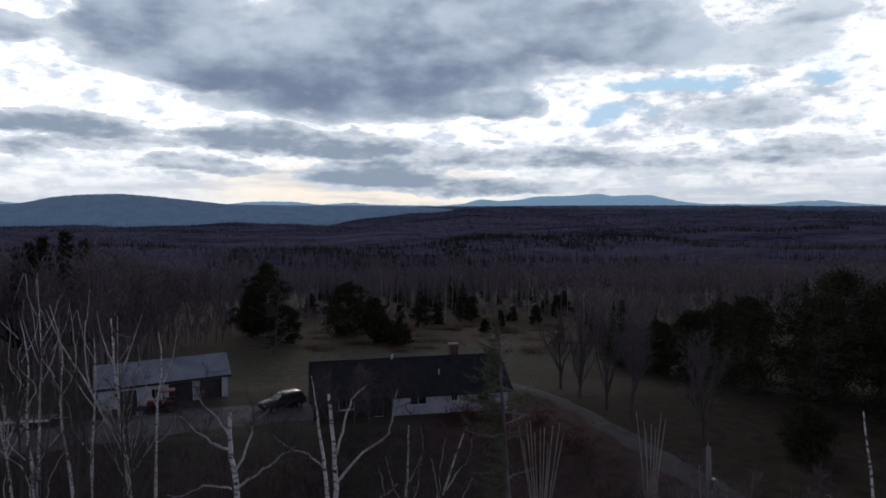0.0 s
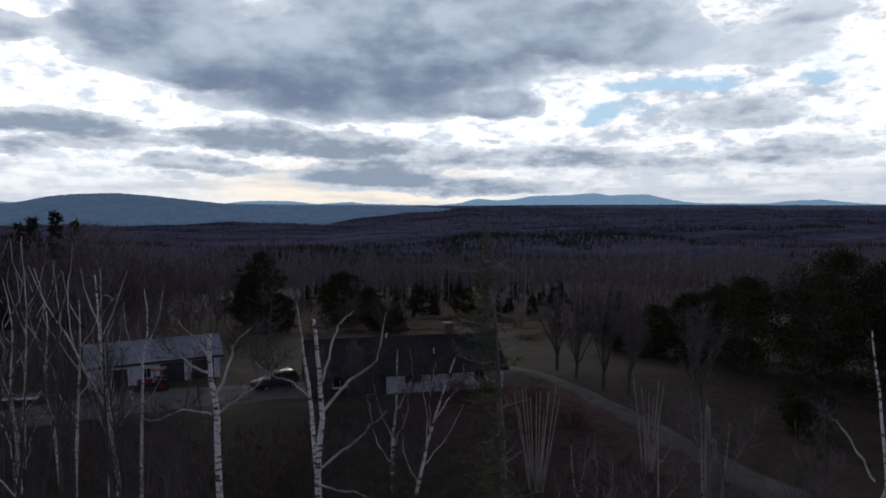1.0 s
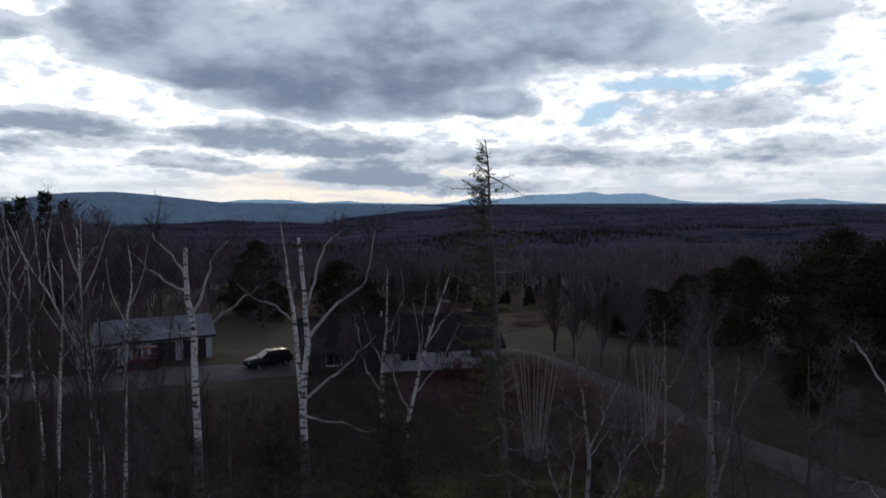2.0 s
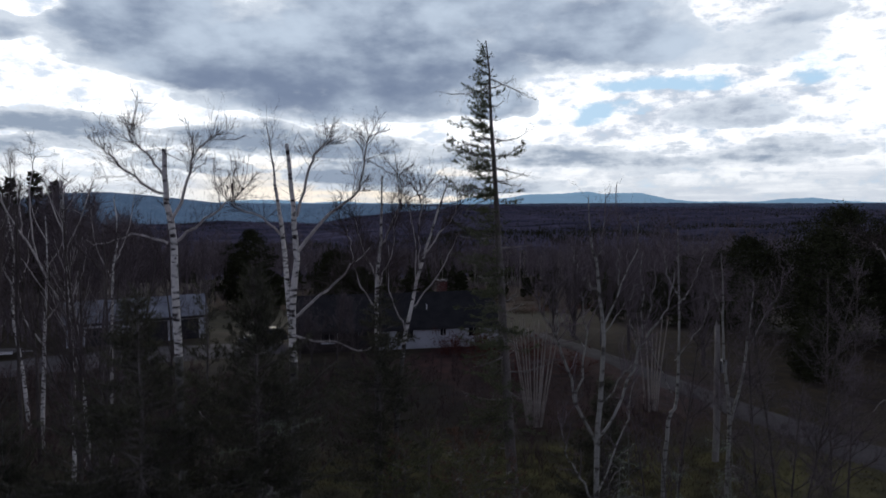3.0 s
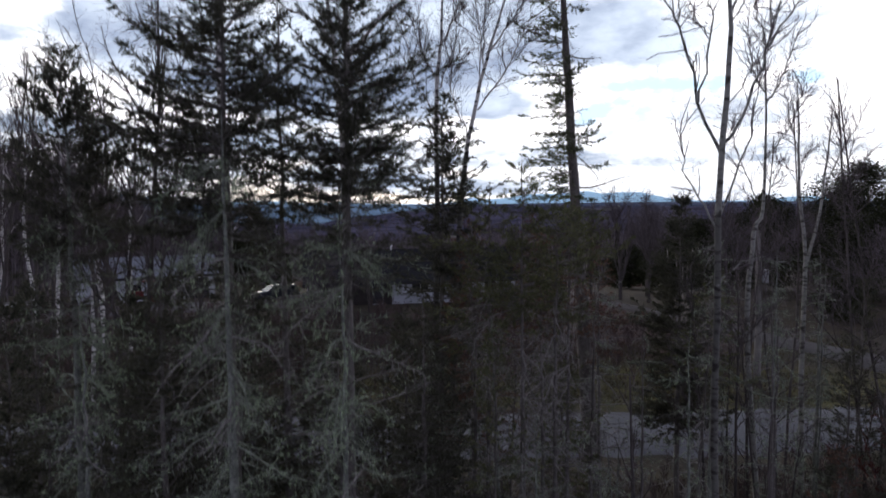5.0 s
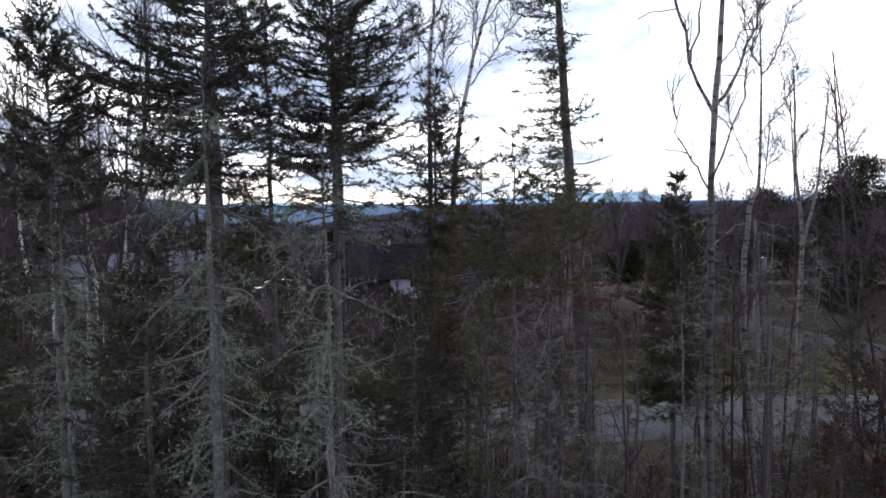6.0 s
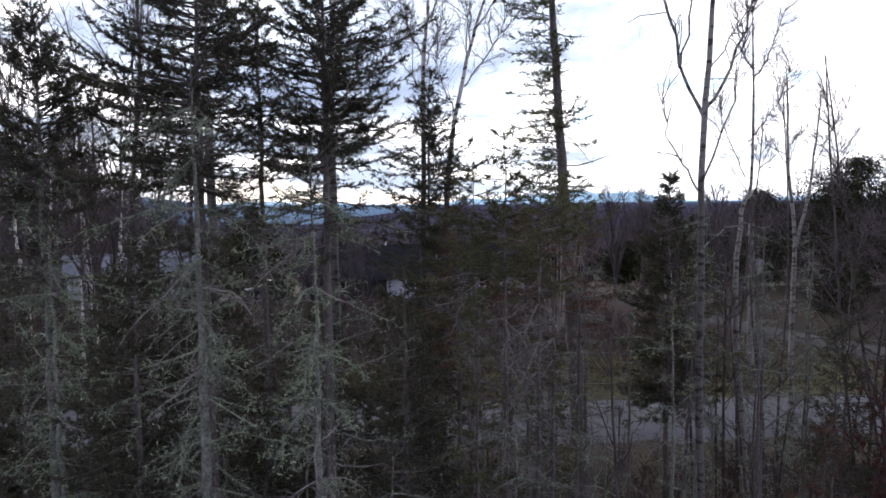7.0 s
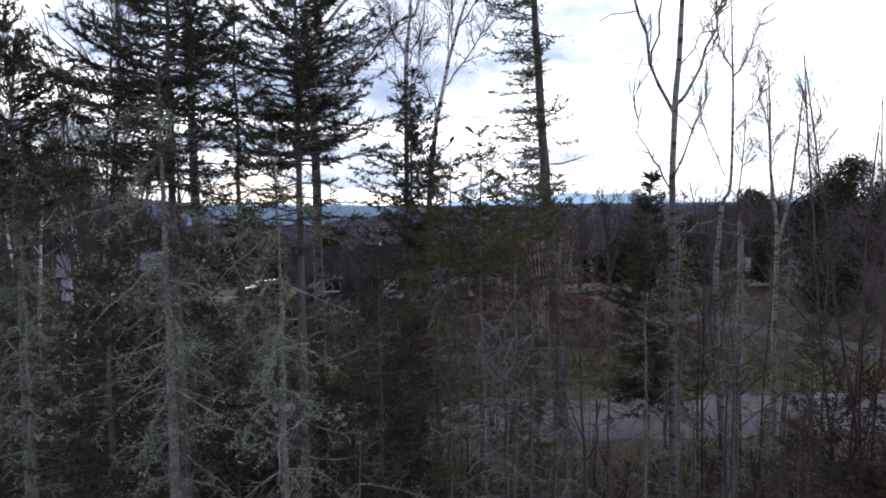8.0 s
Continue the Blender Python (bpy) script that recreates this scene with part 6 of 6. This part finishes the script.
spruce((2.85, 16.0, 0.7), (2.85, 16.0, 9.4), "young dark fir with a pointed top", 1.0, 0.35, 0.17, 8, 18, 0.28, 0.08, 0.4, 3, 4, width=0.024, needle=0.06, full=1.8, rise_to=0.4)
spruce((-2.2, 13.2, 0.8), (-2.25, 13.2, 8.9), "young spruce with dry reddish needles", 0.9, 0.45, 0.24, 5, 13, 0.28, 0.06, 0.4, 3, 6, "needles_dead", width=0.018, needle=0.05, rise_to=0.4)
spruce((-9.4, 8.8, 1.1), (-9.4, 8.8, 8.4), "dark spruce at the wood's edge", 1.0, 0.5, 0.2, 6, 18, 0.28, 0.11, 0.6, 3, 20, bark="grey_bark", width=0.016, needle=0.05)
for x, y, h, s in ((-7.8, 11.2, 6.6, 1.2), (-6.3, 9.4, 7.5, 1.1), (-6.15, 8.4, 7.4, 0.85), (-5.6, 9.5, 7.3, 0.9), (-4.5, 11.0, 6.2, 1.1), (-3.1, 10.2, 6.8, 0.95), (-8.3, 9.6, 5.2, 1.0), (-5.4, 12.6, 6.6, 1.2)):
    spruce((x, y, 0.95), (x, y, 0.95 + h), "broad dark spruce with low boughs", s, 0.35, 0.22, 7, 15, 0.28, 0.09, 0.4, 3, 6, width=0.018, needle=0.05, full=1.8, rise_to=0.35, droop=0.5)
spruce((-0.6, 13.0, 0.8), (-0.65, 13.0, 7.6), "small green fir below taller trees", 0.9, 0.3, 0.22, 6, 16, 0.26, 0.06, 0.3, 3, 6, "needles_bright", width=0.018, needle=0.05)
for x, y, h, s, mat in ((-1.6, 8.6, 3.4, 0.8, "needles"), (-4.3, 6.9, 4.2, 0.8, "needles"), (-2.4, 7.2, 4.2, 0.75, "needles"), (5.0, 13.0, 5.4, 0.8, "needles"), (6.5, 13.8, 5.8, 0.85, "needles"), (7.4, 12.6, 5.0, 0.8, "needles"), (4.2, 12.0, 3.8, 0.7, "needles_dead"), (-2.1, 9.9, 6.4, 0.85, "needles_bright"), (8.3, 14.5, 6.0, 0.9, "needles"), (5.6, 13.6, 6.6, 0.8, "needles")):
    spruce((x, y, float(rise(x, y)) - 0.1), (x + 0.05, y, float(rise(x, y)) + h), "thin young conifer with open boughs beside the road", s, 0.22, 0.26, 5, 13, 0.24, 0.045, 0.3, 2, 6, mat, group="young conifers beside the road", name="young_conifer", category="conifer", width=0.016, needle=0.05)
for x, y, h in ((0.35, 13.4, 7.4), (-0.95, 12.2, 7.6), (2.1, 13.2, 6.8), (-2.3, 11.8, 8.0), (-1.3, 13.6, 8.0), (-0.1, 14.6, 7.6)):
    spruce((x, y, float(rise(x, y)) - 0.1), (x + rng.normal(scale=0.15), y, float(rise(x, y)) + h), "thin dark dying spruce with short dead twigs", 0.7, 0.72, 0.24, 4, 13, 0.24, 0.055, 0.95, 4, 18, "needles_bright" if x in (2.1, -2.3) else "needles_dead", group="dying spruces", name="dying_spruce", dead_len=0.6, width=0.016, needle=0.05, rise_to=0.4)
spruce((1.05, 10.7, 0.9), (1.0, 10.65, 7.4), "dead spruce stem thick with pale lichen beside the aspen", 0.3, 0.95, 0.3, 3, 8, 0.2, 0.05, 0.97, 3, 40, bark="grey_bark", dead_len=0.5, name="dead_spruce", group="dead spruces")
# low spruces that close the view below the crowns
for x, y, h in ((-9.5, 10.5, 6.8), (-8.7, 12.6, 6.8), (-6.6, 12.7, 5.2), (-5.7, 10.9, 4.6), (-7.0, 10.2, 4.4), (-10.3, 12.4, 6.8), (-11.5, 14.0, 6.8), (-2.9, 13.6, 6.2), (-3.55, 12.6, 6.4), (-4.9, 9.0, 4.2), (-8.6, 9.3, 4.6)):
    z = float(rise(x, y)) - 0.1
    spruce((x, y, z), (x + 0.06, y, z + h), "low dense dark spruce under the taller trees", 1.25, 0.10, 0.30, 6, 9, 0.28, 0.06, 0.2, 2, 3, width=0.030, needle=0.065, group="low spruces", name="low_spruce")
# thin understorey
for k in range(30):
    x, y = rng.uniform(-9, 6.5), rng.uniform(9.0, 19.5)
    h = rng.uniform(3.0, 6.2)
    kind = k % 3
    z = float(rise(x, y)) - 0.1
    if kind == 0 and x < -1.5:
        spruce((x, y, z), (x + rng.normal(scale=0.1), y, z + h), "small young spruce under the taller trees", rng.uniform(0.6, 0.95), 0.15, 0.28, 5, 12, 0.25, 0.05, 0.2, 2, 6, width=0.016, needle=0.05, group="young spruces", name="young_spruce")
    elif kind == 1:
        spruce((x, y, z), (x + rng.normal(scale=0.2), y, z + h), "thin dead spruce hung with lichen", 0.4, 0.93, 0.3, 3, 8, 0.2, 0.04, 0.95, 4, 22, bark="grey_bark", group="dead spruces", name="dead_spruce", dead_len=0.7)
    else:
        bare_tree((x, y, z), h, "thin leafless sapling under the spruces", 0.035, 0.3, 7, 0.3, 0, "hardwood", "twig", "saplings", 6.0, "sapling", "sapling", 0.5, 0.004, 0.45, twig_len=0.5)
# straight thin dead stems between the verge and the spruces
for x, y, h, r, m in ((-0.05, 12.8, 7.2, 0.055, "spruce_bark"), (1.25, 13.6, 6.4, 0.045, "spruce_bark"), (2.35, 13.0, 7.6, 0.07, "grey_bark"), (2.75, 13.9, 7.9, 0.055, "grey_bark"), (3.2, 12.2, 7.0, 0.05, "spruce_bark"), (3.45, 12.7, 6.6, 0.06, "spruce_bark"), (3.75, 13.4, 7.4, 0.06, "grey_bark"), (5.2, 14.4, 7.0, 0.05, "grey_bark"), (-0.75, 14.2, 6.8, 0.06, "spruce_bark"), (-1.7, 12.4, 7.0, 0.06, "grey_bark"), (6.0, 15.6, 7.4, 0.05, "grey_bark")):
    z = float(rise(x, y)) - 0.1
    spruce((x, y, z), (x + rng.normal(scale=0.12), y, z + h), "thin dead spruce stem with short brittle side twigs", 0.3, 0.96, 0.3, 3, 8, 0.2, r, 0.97, 3, 22, bark=m, dead_len=0.55, dead_slope=(-0.3, 0.2), group="dead spruces", name="dead_spruce")
bare_tree((-8.7, 11.9, 0.8), 12.6, "dark leafless hardwood with crooked spreading limbs", 0.085, 0.42, 18, 0.42, 1, "hardwood", "twig", "bare trees beside the road", 11.0, "bare_tree", "tree", 0.6, 0.0045, 0.5, (0.05, 0.0), 0.1, twig_len=0.6)
for x, y, h in ((3.3, 13.9, 8.2), (3.8, 13.3, 7.6), (6.9, 15.0, 11.2), (6.3, 13.2, 9.2), (3.0, 14.6, 7.0)):
    bare_tree((x, y, float(rise(x, y)) - 0.1), h, "slender bare hardwood beside the road", 0.04, 0.30, 18, 0.35, 1, "hardwood", "twig", "bare trees beside the road", 12.0, "bare_tree", "tree", 0.8, 0.005, 0.30, lift=0.09, twig_len=0.55)
for x, y, h in ((5.2, 12.6, 4.6), (6.3, 14.5, 4.2), (5.9, 13.2, 4.9), (6.9, 13.2, 4.4)):
    bare_tree((x, y, float(rise(x, y)) - 0.1), h, "young tree with withered red-brown leaves", 0.03, 0.35, 9, 0.15, 1, "hardwood", "red_twig", "withered saplings", 12.0, "sapling", "sapling", 0.7, 0.02, 0.45, twig_len=0.35)

for x, y, h in ((7.9, 15.6, 11.4), (8.6, 17.2, 11.8), (9.9, 18.2, 11.2), (7.6, 19.8, 11.6), (5.4, 17.6, 10.4), (11.2, 19, 11.5)):
    bare_tree((x, y, float(rise(x, y)) - 0.1), h, "slim grey leafless tree with fine spreading twigs", 0.045, 0.34, 22, 0.4, 1, "hardwood", "twig", "bare trees beside the road", 15.0, "bare_tree", "tree", 0.85, 0.0055, 0.32, lift=0.09, twig_len=0.65)

# ---- stems coppiced on the slope ----
def stem_clump(x, y, n, height, fan, label):
    z = float(rise(x, y)) - 0.1
    c = thing("coppice", label, "coppice", (x, y, z), group="coppiced stems")
    for k in range(n):
        a = rng.uniform(0, 2 * np.pi)
        u = (k / (n - 1) - 0.5) * 2
        h = height * rng.uniform(0.82, 1.05)
        line = smooth_line([(u * 0.35, math.sin(a) * 0.3, 0), (u * fan * 0.55, math.sin(a) * fan * 0.4, h * 0.4), (u * fan, math.sin(a) * fan * 0.5, h)], 10)
        s, t = Geo(), Geo()
        s.tube(line, np.linspace(0.075, 0.02, 10), 6)
        ob = s.link("stem", M["stem"], c, smooth=True)
        twiggery(t, line[6:], 5, 0.4, 0.008, 0.5, 1)
        t.link("twig_spray", M["red_twig"], ob, kind="stuff")


stem_clump(4.1, 36.8, 12, 6.6, 1.35, "clump of pale upright stems cut back to one stool")
stem_clump(12.0, 39.5, 7, 6.2, 1.0, "small clump of pale upright stems")

# ---- trees along the drive ----
for x, y, h in ((12.4, 65.8, 9.5), (14.2, 61.2, 10.8), (16.1, 58.7, 10.5), (20.5, 52.3, 9.8), (11.2, 71, 9.0), (17.5, 63.5, 10.0)):
    bare_tree((x, y, float(rise(x, y)) - 0.1), h, "bare maple with a fan of upright limbs along the drive", 0.2, 0.42, 24, 0.12, 1, "hardwood", "twig", "maples along the drive", 7.0, "maple_tree", "maple tree", 0.45, 0.013, 0.68, lift=0.08, twig_len=1.0)

for x, y, h in ((-12.6, 53.6, 5.6), (-10.6, 54.6, 6.2), (-9.0, 53.4, 5.8), (-13.9, 55.0, 5.0)):
    bare_tree((x, y, float(rise(x, y)) - 0.1), h, "dense leafless bush-like tree before the house", 0.09, 0.5, 18, 0.08, 1, "hardwood", "twig", "bare bushes before the house", 8.0, "bare_bush", "bush", 0.4, 0.012, 0.55, lift=0.09, twig_len=0.8)

# ---- conifers round the lawn ----
for x, y, h, r in ((33, 72, 11, 4.2), (38, 66, 11.5, 4.6), (42.5, 70, 14.2, 5.5), (48, 67, 13, 5.0), (54, 72, 13, 5.0), (61, 76, 12, 5.0), (30, 80, 9, 3.6), (27, 86, 7, 3.0), (24, 92, 6.5, 3.0), (45, 58, 8.5, 3.6), (50, 60, 9.5, 4.0), (67, 82, 13, 5), (36, 84, 10, 4)):
    pine((x, y, float(rise(x, y)) - 0.1), h, "broad dark pine with dense needles beside the lawn", r)
pine((27.2, 48.4, float(rise(27.2, 48.4)) - 0.1), 4.3, "round dark juniper bush on the lawn", 1.45, "", "juniper_bush", "bush", clumps=260, low=0.02, blade=0.2, per=60, bushy=1.6)
for x, y, h, r in ((-24.5, 132, 12, 4.2), (-40, 128, 16, 4.6), (-45, 134, 12, 3.6), (-20, 140, 8, 3.0), (-12, 117, 4.4, 2.0), (-15.5, 122, 5.2, 2.0), (-34.5, 120, 7.5, 2.8)):
    pine((x, y, float(rise(x, y)) - 0.2), h, "dark conifer standing in the field", r, "field conifers", clumps=260, blade=0.42, per=40)
bare_tree((-31.5, 102, float(rise(-31.5, 102)) - 0.1), 12.5, "sparse grey spruce with bare drooping branches on the lawn", 0.2, 0.5, 44, 0.06, 0, "hardwood", "twig", "", 8.0, "old_spruce", "tree", 1.2, 0.014, 0.36, lift=-0.02)
for k in range(24):
    x, y = rng.uniform(-48, 46), rng.uniform(140, 190)
    h = rng.uniform(3.0, 8.0)
    pine((x, y, float(rise(x, y)) - 0.2), h, "small dark conifer at the far edge of the field", h * 0.38, "field edge conifers", cone=True, clumps=70, blade=0.5, per=36)
for x, y, h in ((-51.6, 74, 18.4), (-49.4, 75, 19.0), (-46.9, 74.5, 17.8), (-54.5, 76, 17.4), (-57.5, 78, 16.5)):
    z = float(rise(x, y)) - 0.2
    spruce((x, y, z), (x, y, z + h), "tall dark spruce rising above the bare wood", 2.3, 0.3, 0.5, 7, 4.5, 0.8, 0.2, 0.3, 1, 0, "needles_pine", needle=0.28, width=0.13, group="tall spruces", dead_from=0.25, rise_to=0.3, full=1.1)
for k in range(46):
    x, y = rng.uniform(-34, 28), rng.uniform(104, 156)
    z = float(rise(x, y)) - 0.1
    b = thing("brush", "low tangle of dry brown brush in the field", "brush", (x, y, z), group="brush in the field")
    g = Geo()
    n = 160
    p = rng.normal(size=(n, 3)) * [1.3, 1.0, 0.0]
    g.spikes(p, p + rng.normal(size=(n, 3)) * [0.5, 0.5, 0.3] + [0, 0, 1.0], 0.02)
    g.link("twig_spray", M["red_twig" if k % 3 == 0 else "grass_dry"], b, kind="stuff")
for x, y, n in ((-0.5, 57.2, 160), (2.6, 58.6, 160), (6.5, 56, 120), (9, 50, 110), (2, 52, 90), (5, 47.5, 90)):
    z = float(rise(x, y)) - 0.1
    b = thing("shrub", "dark red leafless shrub before the house", "shrub", (x, y, z), group="red shrubs")
    g = Geo()
    p = rng.normal(size=(n, 3)) * [0.5, 0.5, 0.0]
    e = p * 2.0 + np.c_[rng.normal(scale=0.3, size=(n, 2)), rng.uniform(0.8, 2.3, n)]
    g.spikes(p, e, 0.014)
    twig = p + (e - p) * rng.uniform(0.4, 1, (n, 1))
    g.blades(np.repeat(twig, 5, 0), np.repeat(twig, 5, 0) + rng.normal(scale=0.2, size=(n * 5, 3)), 0.05)
    g.link("twig_spray", M["red_twig"], b, kind="stuff")


# ---- grass ----
def grass(name, label, n, x0, x1, y0, y1, height, mat, keep=None):
    g = Geo()
    xy = np.c_[rng.uniform(x0, x1, n), rng.uniform(y0, y1, n)]
    if keep is not None:
        xy = xy[keep(xy)]
    a = np.c_[xy, rise(xy[:, 0], xy[:, 1]) - 0.02]
    h = height * rng.uniform(0.4, 1.3, len(a))
    g.blades(a, a + np.c_[rng.normal(scale=0.35, size=(len(a), 2)) * h[:, None], h], 0.03)
    tagged(g.link(name, mat), label, "grass", kind="stuff")


def off_road(xy):
    return (xy[:, 1] < 20.6) | (xy[:, 1] > 27.2)


grass("verge_grass", "short green and straw grass along the road", 26000, -12, 22, 27, 40, 0.14, M["grass_green"])
grass("rough_grass", "dry straw grass and litter under the trees", 26000, -11, 14, 6, 33, 0.22, M["grass_dry"], off_road)
grass("slope_grass", "dull rough grass on the slope before the house", 30000, -38, 20, 34, 57, 0.25, M["grass_dry"], lambda p: (rng.random(len(p)) < 0.6) & (p[:, 0] < 12) & (p[:, 1] < 50))
